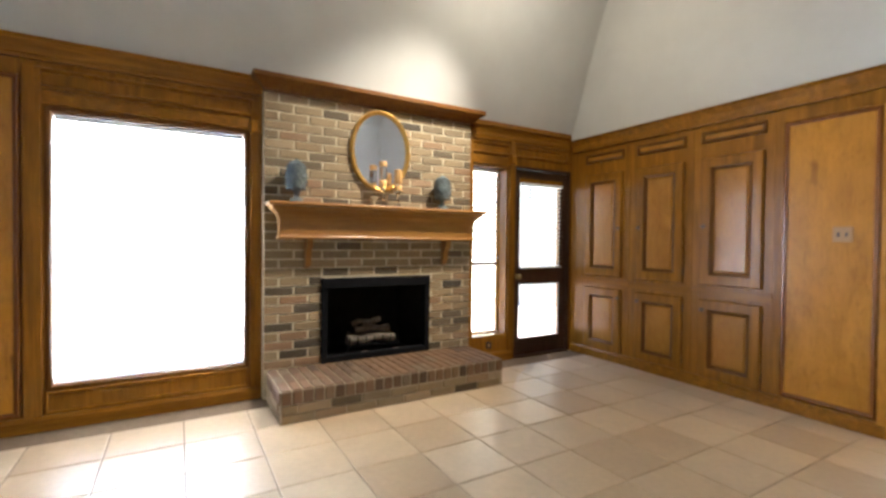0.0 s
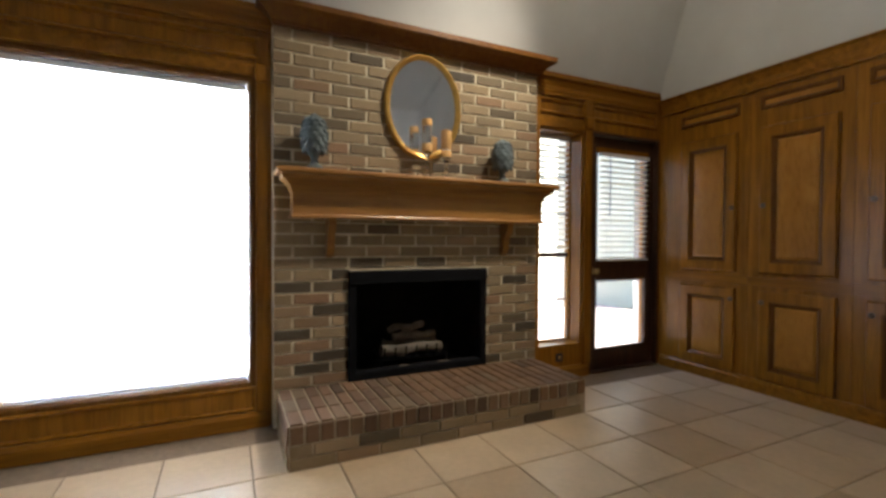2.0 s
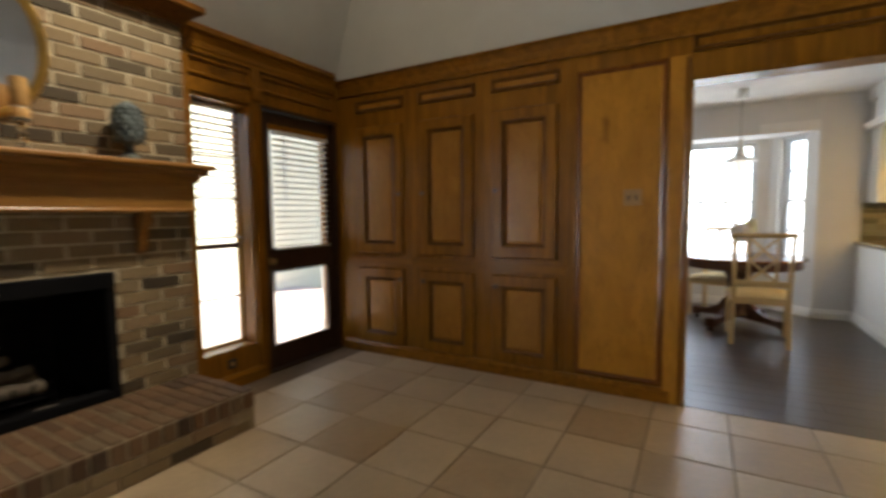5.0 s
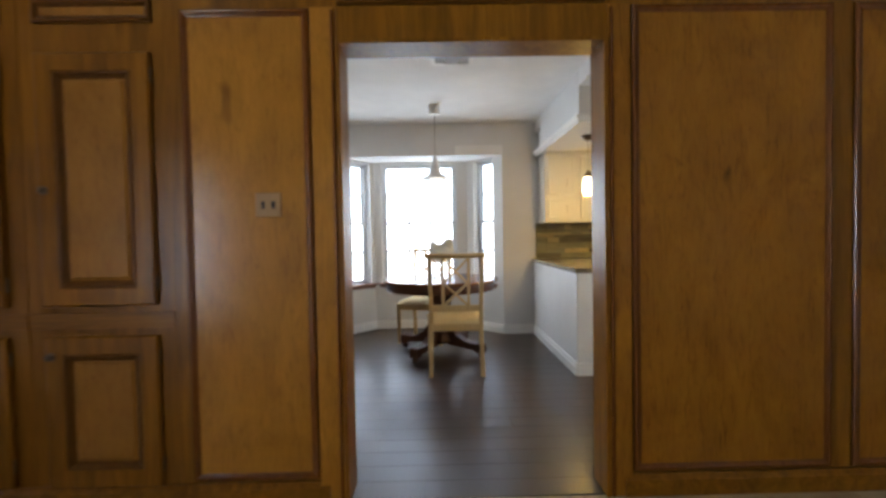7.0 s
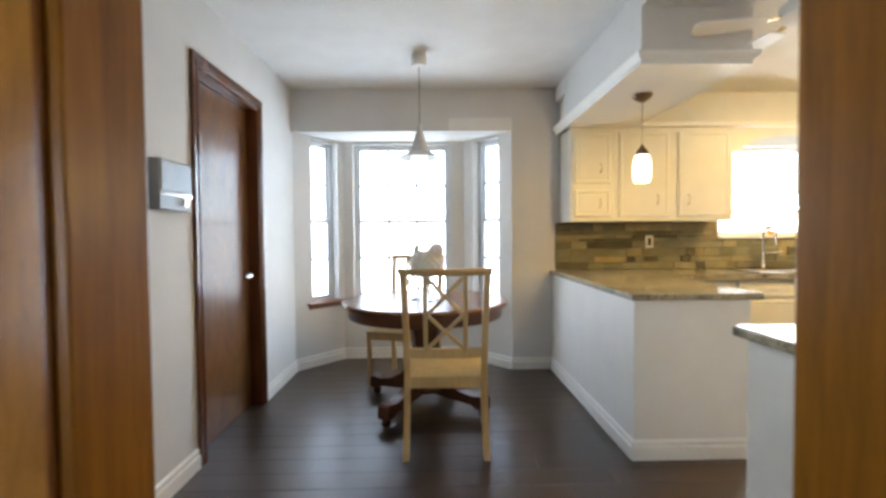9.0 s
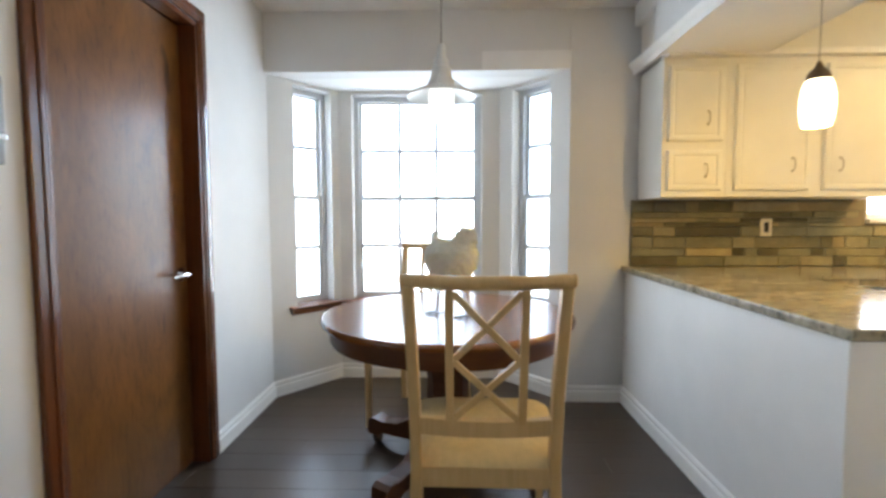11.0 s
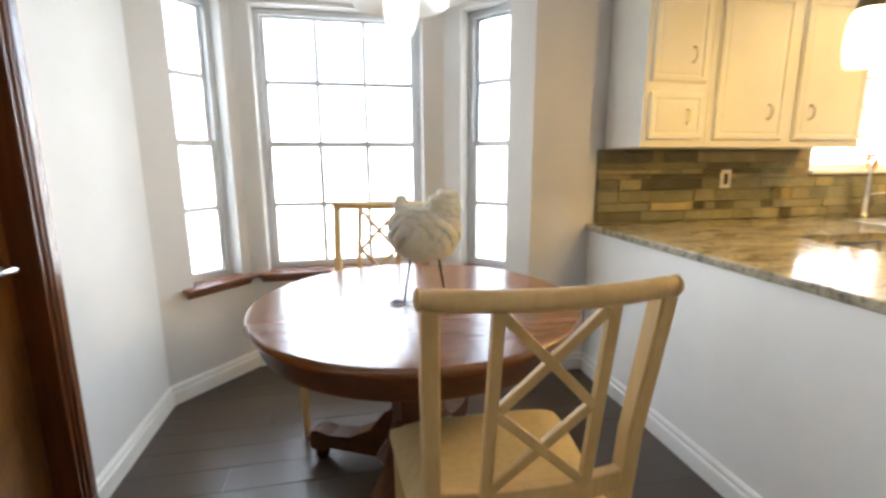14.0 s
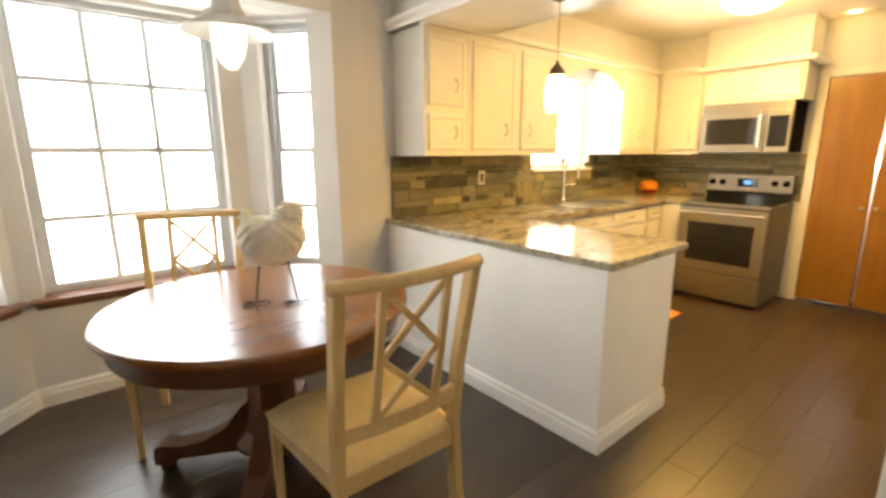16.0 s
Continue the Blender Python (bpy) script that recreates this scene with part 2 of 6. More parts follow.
OAK_L, OAK_D = (0.365, 0.152, 0.010), (0.105, 0.037, 0.003)
M = {
    "panel_z": wood("varnished_oak_upright", OAK_L, OAK_D, "z", 0.34, 1.0, 0.10),
    "panel_x": wood("varnished_oak_level_x", OAK_L, OAK_D, "x", 0.34, 1.0, 0.10),
    "panel_y": wood("varnished_oak_level_y", OAK_L, OAK_D, "y", 0.34, 1.0, 0.10),
    "veneer": burl("maple_veneer_panel", (0.52, 0.226, 0.017), (0.235, 0.090, 0.006), 0.48),
    "veneer_dark": burl("figured_brown_veneer", (0.40, 0.160, 0.010), (0.14, 0.046, 0.003), 0.24),
    "bead": wood("reddish_stained_bead", (0.24, 0.080, 0.010), (0.10, 0.030, 0.004), "z", 0.28, 1.0, 0.45),
    "raised": burl("maple_raised_panel", (0.40, 0.176, 0.021), (0.19, 0.076, 0.008), 0.34),
    "groove": wood("dark_stained_moulding", (0.185, 0.072, 0.008), (0.075, 0.027, 0.004), "z", 0.33, 1.0, 0.12),
    "dark_door": wood("dark_stained_door", (0.075, 0.032, 0.014), (0.03, 0.013, 0.007), "z", 0.4),
    "mantel": wood("honey_oak_mantel", (0.36, 0.172, 0.036), (0.16, 0.066, 0.013), "y", 0.36),
    "slab": burl("mottled_mahogany_slab_door", (0.20, 0.082, 0.016), (0.042, 0.015, 0.004), 0.34),
    "slab_trim": wood("mahogany_casing", (0.16, 0.05, 0.014), (0.06, 0.019, 0.007), "z", 0.28, 1.0, 0.4),
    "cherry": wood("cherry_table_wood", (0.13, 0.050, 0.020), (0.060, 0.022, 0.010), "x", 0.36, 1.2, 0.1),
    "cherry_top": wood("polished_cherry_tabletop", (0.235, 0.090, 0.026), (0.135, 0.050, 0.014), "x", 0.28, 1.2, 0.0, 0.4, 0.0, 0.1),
    "sill": wood("stained_window_sill", (0.26, 0.125, 0.075), (0.14, 0.06, 0.036), "x", 0.35),
    "pale": wood("pale_limed_chair_wood", (0.74, 0.545, 0.275), (0.56, 0.385, 0.165), "z", 0.42, 0.7, 0.1),
    "bifold": wood("orange_birch_door", (0.34, 0.152, 0.024), (0.20, 0.082, 0.013), "z", 0.3, 1.5, 0.3),
    "brick": by_piece("tan_brick", ((0.0, (0.055, 0.041, 0.026)), (0.14, (0.13, 0.096, 0.055)), (0.38, (0.28, 0.204, 0.112)), (0.7, (0.24, 0.170, 0.090)), (0.88, (0.25, 0.148, 0.078)), (1.0, (0.34, 0.252, 0.145)))),
    "brick_red": by_piece("red_hearth_brick", ((0.0, (0.075, 0.048, 0.030)), (0.3, (0.15, 0.084, 0.045)), (0.7, (0.195, 0.108, 0.055)), (1.0, (0.17, 0.12, 0.07)))),
    "mortar": plain("sandy_mortar", (0.56, 0.475, 0.325), 0.95, 0, 0.25, 20, 0.3),
    "hearth_mortar": plain("grey_brown_hearth_mortar", (0.34, 0.265, 0.17), 0.95, 0, 0.25, 20, 0.3),
    "tile": by_piece("beige_floor_tile", ((0.0, (0.565, 0.412, 0.254)), (0.5, (0.644, 0.486, 0.311)), (1.0, (0.701, 0.548, 0.367))), 0.36, 14.0, 0.04, 0.36),
    "grout": plain("brown_grout", (0.22, 0.155, 0.10), 0.95, 0, 0.2, 30, 0.2),
    "plank": by_piece("dark_plank_floor", ((0.0, (0.040, 0.024, 0.013)), (0.5, (0.046, 0.027, 0.015)), (1.0, (0.054, 0.032, 0.017))), 0.33, 10.0, 0.0, 0.1),
    "plank_joint": plain("dark_floor_joint", (0.035, 0.027, 0.024), 0.7),
    "plaster": plain("cream_plaster", (0.52, 0.505, 0.47), 0.9, 0, 0.06, 3, 0.08),
    "grey": plain("pale_grey_wall_paint", (0.66, 0.655, 0.64), 0.75, 0, 0.05, 3, 0.06),
    "ceiling": plain("white_ceiling_paint", (0.78, 0.775, 0.76), 0.9, 0, 0.05, 5, 0.2),
    "white": plain("white_gloss_paint", (0.80, 0.79, 0.76), 0.35, 0, 0.04, 5, 0.02),
    "cabinet": plain("white_cabinet_paint", (0.71, 0.70, 0.65), 0.38, 0, 0.05, 6, 0.03),
    "alu": plain("grey_window_frame", (0.62, 0.64, 0.66), 0.4, 0.3, 0.08, 12, 0.02),
    "blind_dim": plain("tan_wooden_blind_slat", (0.58, 0.53, 0.40), 0.6, 0, 0.1, 10, 0.0),
    "blind": plain("white_blind_slat", (0.82, 0.81, 0.78), 0.45, 0, 0.05, 10, 0.0),
    "cord": plain("grey_cord", (0.30, 0.29, 0.27), 0.7),
    "black": plain("sooty_black_metal", (0.007, 0.007, 0.008), 0.86, 0.0, 0.3, 8, 0.1),
    "soot": plain("soot_stained_firebrick", (0.010, 0.009, 0.008), 0.95, 0, 0.4, 9, 0.3),
    "log": plain("ashen_ceramic_log", (0.13, 0.105, 0.08), 0.95, 0, 0.45, 14, 0.6),
    "gold": plain("antique_gold_frame", (0.60, 0.36, 0.09), 0.28, 0.9, 0.2, 20, 0.1),
    "mirror": plain("silvered_mirror", (0.93, 0.94, 0.95), 0.015, 1.0, 0.01, 2, 0.0),
    "glass": clear("window_glass"),
    "thick_glass": clear("moulded_glass", (0.96, 0.98, 0.97), 0.03),
    "smoke": clear("smoky_candle_glass", (0.62, 0.60, 0.58), 0.2),
    "amber": plain("amber_candle_wax", (0.62, 0.36, 0.13), 0.45, 0, 0.2, 20, 0.05),
    "verdigris": plain("grey_green_stone_finial", (0.105, 0.125, 0.125), 0.8, 0, 0.5, 16, 0.4),
    "copperbox": plain("grey_plastic_box", (0.28, 0.30, 0.32), 0.4, 0.2),
    "plate": plain("beige_switch_plate", (0.42, 0.235, 0.085), 0.4),
    "ivory": plain("ivory_plastic", (0.78, 0.74, 0.64), 0.35),
    "chrome": plain("polished_chrome", (0.75, 0.74, 0.72), 0.12, 1.0, 0.03, 8, 0.0),
    "nickel": plain("brushed_nickel", (0.52, 0.49, 0.44), 0.3, 1.0, 0.1, 12, 0.0),
    "brass": plain("dull_brass", (0.45, 0.33, 0.15), 0.35, 1.0, 0.15, 12, 0.02),
    "bronze": plain("oiled_bronze", (0.20, 0.14, 0.09), 0.4, 0.9, 0.2, 12, 0.0),
    "steel": steel("brushed_steel", (0.38, 0.35, 0.29), 0.3),
    "range_side": plain("grey_enamel_side", (0.11, 0.10, 0.09), 0.4, 0, 0.1, 8, 0.02),
    "darkglass": plain("black_oven_glass", (0.015, 0.014, 0.014), 0.06, 0, 0.1, 4, 0.0),
    "granite": granite("speckled_tan_granite"),
    "stone": by_piece("stacked_ledger_stone", ((0.0, (0.09, 0.08, 0.05)), (0.22, (0.26, 0.235, 0.13)), (0.42, (0.50, 0.44, 0.25)), (0.6, (0.27, 0.26, 0.16)), (0.78, (0.40, 0.38, 0.25)), (0.9, (0.62, 0.48, 0.22)), (1.0, (0.16, 0.16, 0.13))), 0.38, 38.0, 0.8, 0.85),
    "stoneback": plain("stone_adhesive", (0.24, 0.20, 0.13), 0.95),
    "fabric": plain("sand_seat_fabric", (0.70, 0.56, 0.30), 0.9, 0, 0.1, 40, 0.3),
    "paper": plain("crumpled_cream_paper", (0.94, 0.91, 0.80), 0.8, 0, 0.05, 30, 0.6),
    "wire": plain("dark_wire", (0.05, 0.05, 0.05), 0.5, 0.6),
    "metalgrey": plain("pewter_lamp_metal", (0.70, 0.70, 0.69), 0.4, 0.2, 0.1, 10, 0.02),
    "bulb": lit("lit_clear_bulb", (1.0, 0.93, 0.8), 1.6),
    "jar": lit("glowing_clear_jar", (1.0, 0.96, 0.88), 0.22),
    "pendant": lit("lit_opal_glass", (1.0, 0.82, 0.45), 1.1),
    "dome": lit("lit_dome_glass", (1.0, 0.84, 0.5), 3.0),
    "display": lit("blue_clock_display", (0.1, 0.35, 1.0), 0.35, (0.02, 0.05, 0.1)),
    "pumpkin": plain("orange_glazed_gourd", (0.70, 0.22, 0.03), 0.3, 0, 0.3, 9, 0.05),
    "glaze_red": plain("dark_red_glaze", (0.34, 0.04, 0.012), 0.3, 0, 0.3, 9, 0.05),
    "mat_rug": plain("orange_kitchen_mat", (0.62, 0.28, 0.10), 0.95, 0, 0.2, 30, 0.3),
    "patio": plain("pinkish_patio_concrete", (0.52, 0.42, 0.36), 0.9, 0, 0.15, 2, 0.2),
    "grass": plain("dry_lawn", (0.16, 0.17, 0.07), 0.95, 0, 0.4, 4, 0.6),
    "siding": plain("cream_house_siding", (0.80, 0.76, 0.60), 0.8, 0, 0.06, 3, 0.1),
    "fence": wood("weathered_fence_board", (0.42, 0.37, 0.30), (0.28, 0.24, 0.19), "z", 0.85, 1.0, 0.0),
    "rooftile": plain("grey_roof_shingle", (0.12, 0.11, 0.10), 0.95, 0, 0.3, 5, 0.5),
}

M["paper"].node_tree.nodes["Principled BSDF"].inputs["Subsurface Weight"].default_value = 0.6
M["paper"].node_tree.nodes["Principled BSDF"].inputs["Subsurface Radius"].default_value = (0.06, 0.05, 0.035)
M["plank"].node_tree.nodes["Principled BSDF"].inputs["Specular IOR Level"].default_value = 0.75
M["cherry_top"].node_tree.nodes["Principled BSDF"].inputs["Specular IOR Level"].default_value = 1.0
for k_ in ("black", "soot"):
    M[k_].node_tree.nodes["Principled BSDF"].inputs["Specular IOR Level"].default_value = 0.06
for k_ in ("panel_x", "panel_y", "panel_z", "groove"):
    M[k_].node_tree.nodes["Principled BSDF"].inputs["Specular IOR Level"].default_value = 0.16

# ---- mesh helpers ----
def box(bm, x0, x1, y0, y1, z0, z1, bevel=0.0, m=None):
    r = bmesh.ops.create_cube(bm, size=1.0)
    vs = r["verts"]
    t = Matrix.Translation(((x0 + x1) / 2, (y0 + y1) / 2, (z0 + z1) / 2)) @ Matrix.Diagonal((abs(x1 - x0), abs(y1 - y0), abs(z1 - z0), 1))
    bmesh.ops.transform(bm, matrix=(m @ t) if m is not None else t, verts=vs)
    if bevel:
        es = list({e for v in vs for e in v.link_edges})
        bmesh.ops.bevel(bm, geom=es, offset=bevel, segments=2, affect="EDGES", profile=0.6)


def rod(bm, a, b, r0, r1=None, seg=12):
    a, b = Vector(a), Vector(b)
    d = b - a
    m = Matrix.Translation((a + b) / 2) @ d.to_track_quat("Z", "Y").to_matrix().to_4x4()
    bmesh.ops.create_cone(bm, cap_ends=True, segments=seg, radius1=r0, radius2=r0 if r1 is None else r1, depth=d.length, matrix=m)


def bar(bm, a, b, w, h, bevel=0.003, up=(0, 0, 1)):
    """A squared bar from a to b, w across and h along up."""
    a, b = Vector(a), Vector(b)
    d = (b - a)
    z = d.normalized()
    x = Vector(up).cross(z).normalized()
    y = z.cross(x)
    m = Matrix.Translation((a + b) / 2) @ Matrix((x, y, z)).transposed().to_4x4()
    box(bm, -w / 2, w / 2, -h / 2, h / 2, -d.length / 2, d.length / 2, bevel, m)


def ball(bm, c, r, seg=20, m=None):
    rings = seg // 2
    t = Matrix.Translation(c) @ Matrix.Diagonal((*r, 1))
    bmesh.ops.create_uvsphere(bm, u_segments=seg, v_segments=rings, radius=1.0, matrix=(m @ t) if m is not None else t)


def lathe(bm, profile, centre=(0, 0, 0), seg=28, closed=True):
    """Turn a list of (radius, height) about the upright axis."""
    rings = []
    for r, z in profile:
        rings.append([bm.verts.new((centre[0] + r * math.cos(2 * math.pi * i / seg), centre[1] + r * math.sin(2 * math.pi * i / seg), centre[2] + z)) for i in range(seg)])
    for a, b in zip(rings, rings[1:]):
        for i in range(seg):
            bm.faces.new((a[i], a[(i + 1) % seg], b[(i + 1) % seg], b[i]))
    if closed:
        bm.faces.new(tuple(reversed(rings[0])))
        bm.faces.new(tuple(rings[-1]))


def tube(bm, points, r, seg=10):
    """A round tube along a line of points."""
    pts = [Vector(p) for p in points]
    rings = []
    for i, p in enumerate(pts):
        d = (pts[min(i + 1, len(pts) - 1)] - pts[max(i - 1, 0)]).normalized()
        ref = Vector((0, 0, 1)) if abs(d.z) < 0.9 else Vector((1, 0, 0))
        u = d.cross(ref).normalized()
        w = d.cross(u)
        rr = r[i] if isinstance(r, (list, tuple)) else r
        rings.append([bm.verts.new(p + rr * (math.cos(2 * math.pi * k / seg) * u + math.sin(2 * math.pi * k / seg) * w)) for k in range(seg)])
    for a, b in zip(rings, rings[1:]):
        for k in range(seg):
            bm.faces.new((a[k], a[(k + 1) % seg], b[(k + 1) % seg], b[k]))
    bm.faces.new(tuple(reversed(rings[0])))
    bm.faces.new(tuple(rings[-1]))


def loops(bm, w, h, steps, cap=True):
    """Nested upright rectangles, w by h, base at z 0, front towards -y: steps of (inset, depth towards the front)."""
    prev = None
    for inset, d in steps:
        x, z0, z1 = w / 2 - inset, inset, h - inset
        ring = [bm.verts.new(p) for p in ((-x, -d, z0), (x, -d, z0), (x, -d, z1), (-x, -d, z1))]
        if prev:
            for i in range(4):
                bm.faces.new((prev[i], prev[(i + 1) % 4], ring[(i + 1) % 4], ring[i]))
        prev = ring
    if cap:
        bm.faces.new(prev)


def sweep(bm, profile, y0, y1, grow=0.0, from_d=0.0):
    """A moulding on a wall whose front is +x: profile of (out, height) along y, its ends growing outwards with the depth."""
    rings = []
    for d, z in profile:
        e = max(0.0, d - from_d) * grow
        rings.append([bm.verts.new(p) for p in ((0, y0 - e, z), (d, y0 - e, z), (d, y1 + e, z), (0, y1 + e, z))])
    for a, b in zip(rings, rings[1:]):
        for i in range(3):
            bm.faces.new((a[i], a[i + 1], b[i + 1], b[i]))
    bm.faces.new(rings[0])
    bm.faces.new(tuple(reversed(rings[-1])))


def strip(bm, points, w, h):
    """A squared bent rail through points that lie in one upright plane: w along x, h along y."""
    prev = None
    for p in points:
        x, y, z = p
        a, b = w / 2, h / 2
        ring = [bm.verts.new((x + dx, y + dy, z)) for dx, dy in ((-a, -b + 0.004), (-a + 0.004, -b), (a - 0.004, -b), (a, -b + 0.004), (a, b), (-a, b))]
        if prev:
            for k in range(6):
                bm.faces.new((prev[k], prev[(k + 1) % 6], ring[(k + 1) % 6], ring[k]))
        else:
            bm.faces.new(ring)
        prev = ring
    bm.faces.new(prev)


def mesh_of(name, bm, material, smooth=False):
    bmesh.ops.remove_doubles(bm, verts=bm.verts, dist=0.00001)
    bmesh.ops.recalc_face_normals(bm, faces=bm.faces)
    me = bpy.data.meshes.new(name)
    bm.to_mesh(me)
    bm.free()
    if material is not None:
        me.materials.append(material)
    if smooth:
        for p in me.polygons:
            p.use_smooth = len(p.vertices) < 7
        me.set_sharp_from_angle(angle=radians(38))
    return me


def part(name, bm, material, parent=None, label="", smooth=False, m=None):
    ob = new(name, mesh_of(name, bm, material, smooth))
    if parent is not None:
        ob.parent = parent
    if m is not None:
        ob.matrix_basis = m
    if label:
        ob["label"] = label
    return ob


def piece(name, mesh, parent, m):
    """One more object on a mesh that alike pieces share."""
    ob = new(name, mesh)
    ob.parent, ob.matrix_basis = parent, m
    return ob


def thing(name, m, label, category, group="", kind=""):
    ob = new(name)
    ob.empty_display_size = 0.1
    ob.matrix_basis = m
    return tagged(ob, label, category, group, kind)


def simple(name, m, build, material, parent=None, label="", smooth=False):
    bm = bmesh.new()
    build(bm)
    return part(name, bm, material, parent, label, smooth, m)


def block(name, x0, x1, y0, y1, z0, z1, material, parent=None, label="", bevel=0.0, m=None):
    bm = bmesh.new()
    box(bm, x0, x1, y0, y1, z0, z1, bevel)
    return part(name, bm, material, parent, label, False, m)


def wall(name, u0, u1, z0, z1, thick, openings, material, m, label):
    """A wall whose room side is at y 0 and faces -y, with openings (u0, u1, z0, z1) right through it."""
    us = sorted({u0, u1, *[o[0] for o in openings], *[o[1] for o in openings]})
    zs = sorted({z0, z1, *[o[2] for o in openings], *[o[3] for o in openings]})
    bm = bmesh.new()
    for a, b in zip(us, us[1:]):
        run = None
        for c, d in zip(zs, zs[1:]):
            hole = any(o[0] <= a and b <= o[1] and o[2] <= c and d <= o[3] for o in openings)
            if not hole:
                run = (run[0], d) if run else (c, d)
            if run and (hole or d == zs[-1]):
                box(bm, a, b, 0, thick, run[0], run[1])
                run = None
    ob = part(name, bm, material, None, "", False, m)
    return tagged(ob, label, "wall", "", "structure")


FACE_EAST = 90     # turns a front that looks to -y so that it looks to +x
FACE_WEST = -90


# ---- setting: den ----
WX, BX, CZ = -2.95, -2.86, 2.535         # panelled wall, brick face, top of the panelling
DW0, DW1, DWZ = -0.045, 1.165, 2.09        # opening to the breakfast room
DEN_E, DEN_S = 3.3, -6.6

wall("wall_west", DEN_S, 0.12, 0, CZ, 0.22,
     [(-4.84, -3.58, 0.25, 2.16), (-1.43, -0.96, 0.27, 2.10), (-0.86, -0.02, 0, 2.13), (-3.25, -1.75, 0, 2.6)],
     M["panel_z"], pose(WX, 0, 0, 0, 0, FACE_EAST), "varnished oak panelled wall with window and garden door")
wall("wall_north", WX - 0.22, DEN_E + 0.2, 0, 5.2, 0.12, [(DW0, DW1, 0, DWZ), (-2.86, -0.80, 0.03, 2.33)],
     M["panel_z"], pose(0, 0.0, 0), "varnished oak panelled wall beside the breakfast room opening")
wall("wall_east", 0, 6.6, 0, 4.2, 0.2, [], M["plaster"], pose(DEN_E, 0, 0, 0, 0, FACE_WEST), "cream plaster wall")
wall("wall_south", WX - 0.22, DEN_E + 0.2, 0, 5.2, 0.2, [], M["plaster"], pose(0, DEN_S, 0, 0, 0, 180) @ Matrix.Translation((-0.35, 0, 0)), "cream plaster gable wall")


def gable(bm):
    box(bm, WX - 0.2, DEN_E + 0.2, -0.012, -0.001, CZ - 0.07, 5.2)


tagged(simple("wall_gable", pose(0, 0, 0), gable, M["plaster"]), "cream plaster gable above the oak panelling", "wall", "", "structure")


def vault(bm):
    """A sloped plaster ceiling that rises from the panelling in a cove to a ridge."""
    section = ((WX - 0.02, CZ - 0.02), (WX + 0.09, 2.83), (WX + 0.205, 3.18), (WX + 0.36, 3.62), (WX + 0.52, 3.98), (WX + 0.85, 4.30), (0.2, 4.95), (DEN_E + 0.1, 3.9))
    inner = [[bm.verts.new((x, y, z)) for x, z in section] for y in (DEN_S, 0.0)]
    outer = [[bm.verts.new((x - 0.08, y, z + 0.16)) for x, z in section] for y in (DEN_S, 0.0)]
    for row in (inner, outer):
        for i in range(len(section) - 1):
            bm.faces.new((row[0][i], row[0][i + 1], row[1][i + 1], row[1][i]))
    for k in (0, 1):
        for i in range(len(section) - 1):
            bm.faces.new((inner[k][i], inner[k][i + 1], outer[k][i + 1], outer[k][i]))


tagged(simple("ceiling", pose(0, 0, 0), vault, M["plaster"], None, "", True), "cream plaster vaulted ceiling with a coved edge", "ceiling", "", "structure")

floor = tagged(block("floor", WX - 0.2, DEN_E, DEN_S, 0.0, -0.12, -0.008, M["grout"]), "beige square ceramic tiles with brown grout", "floor", "", "structure")

# crown and base mouldings of the den
CROWN = ((0.0, 2.40), (0.022, 2.40), (0.025, 2.425), (0.030, 2.43), (0.034, 2.47), (0.055, 2.515), (0.075, 2.53), (0.075, CZ), (0.0, CZ))
BASE = ((0.0, 0.0), (0.028, 0.0), (0.028, 0.075), (0.020, 0.088), (0.012, 0.10), (0.0, 0.10))


def moulding(name, profile, y0, y1, m, material, label, grow=0.0):
    bm = bmesh.new()
    sweep(bm, profile, y0, y1, grow)
    return tagged(part(name, bm, material, None, "", False, m), label, "moulding", "", "structure")


moulding("trim_crown_west", CROWN, DEN_S, -3.49, pose(WX, 0, 0.045), M["panel_y"], "varnished oak crown moulding under the plaster")
moulding("trim_crown_northwest", CROWN, -1.46, -0.08, pose(WX, 0, -0.03), M["panel_y"], "varnished oak crown moulding under the plaster")
moulding("trim_crown_north", CROWN, WX + 0.02, DEN_E, pose(0, 0, -0.052, 0, 0, -90), M["panel_x"], "varnished oak crown moulding under the plaster")
moulding("baseboard_west", BASE, DEN_S, -3.50, pose(WX, 0, 0), M["panel_y"], "varnished oak baseboard")
moulding("baseboard_northwest", BASE, -1.50, -0.90, pose(WX, 0, 0), M["panel_y"], "varnished oak baseboard")
moulding("baseboard_north", BASE, WX + 0.03, DW0 - 0.07, pose(0, 0, 0, 0, 0, -90), M["panel_x"], "varnished oak baseboard below the cabinets")
moulding("baseboard_northeast", BASE, DW1 + 0.07, DEN_E, pose(0, 0, 0, 0, 0, -90), M["panel_x"], "varnished oak baseboard")


def strip_frame(name, w, h, width, depth, m, material, label, category="moulding"):
    """A raised rectangular moulding, mitred, lying on a wall."""
    bm = bmesh.new()
    loops(bm, w, h, ((0, 0), (0, depth * 0.6), (width * 0.25, depth), (width * 0.6, depth), (width * 0.8, depth * 0.5), (width, depth * 0.3), (width, 0)), False)
    return tagged(part(name, bm, material, None, "", False, m), label, category, "", "structure")


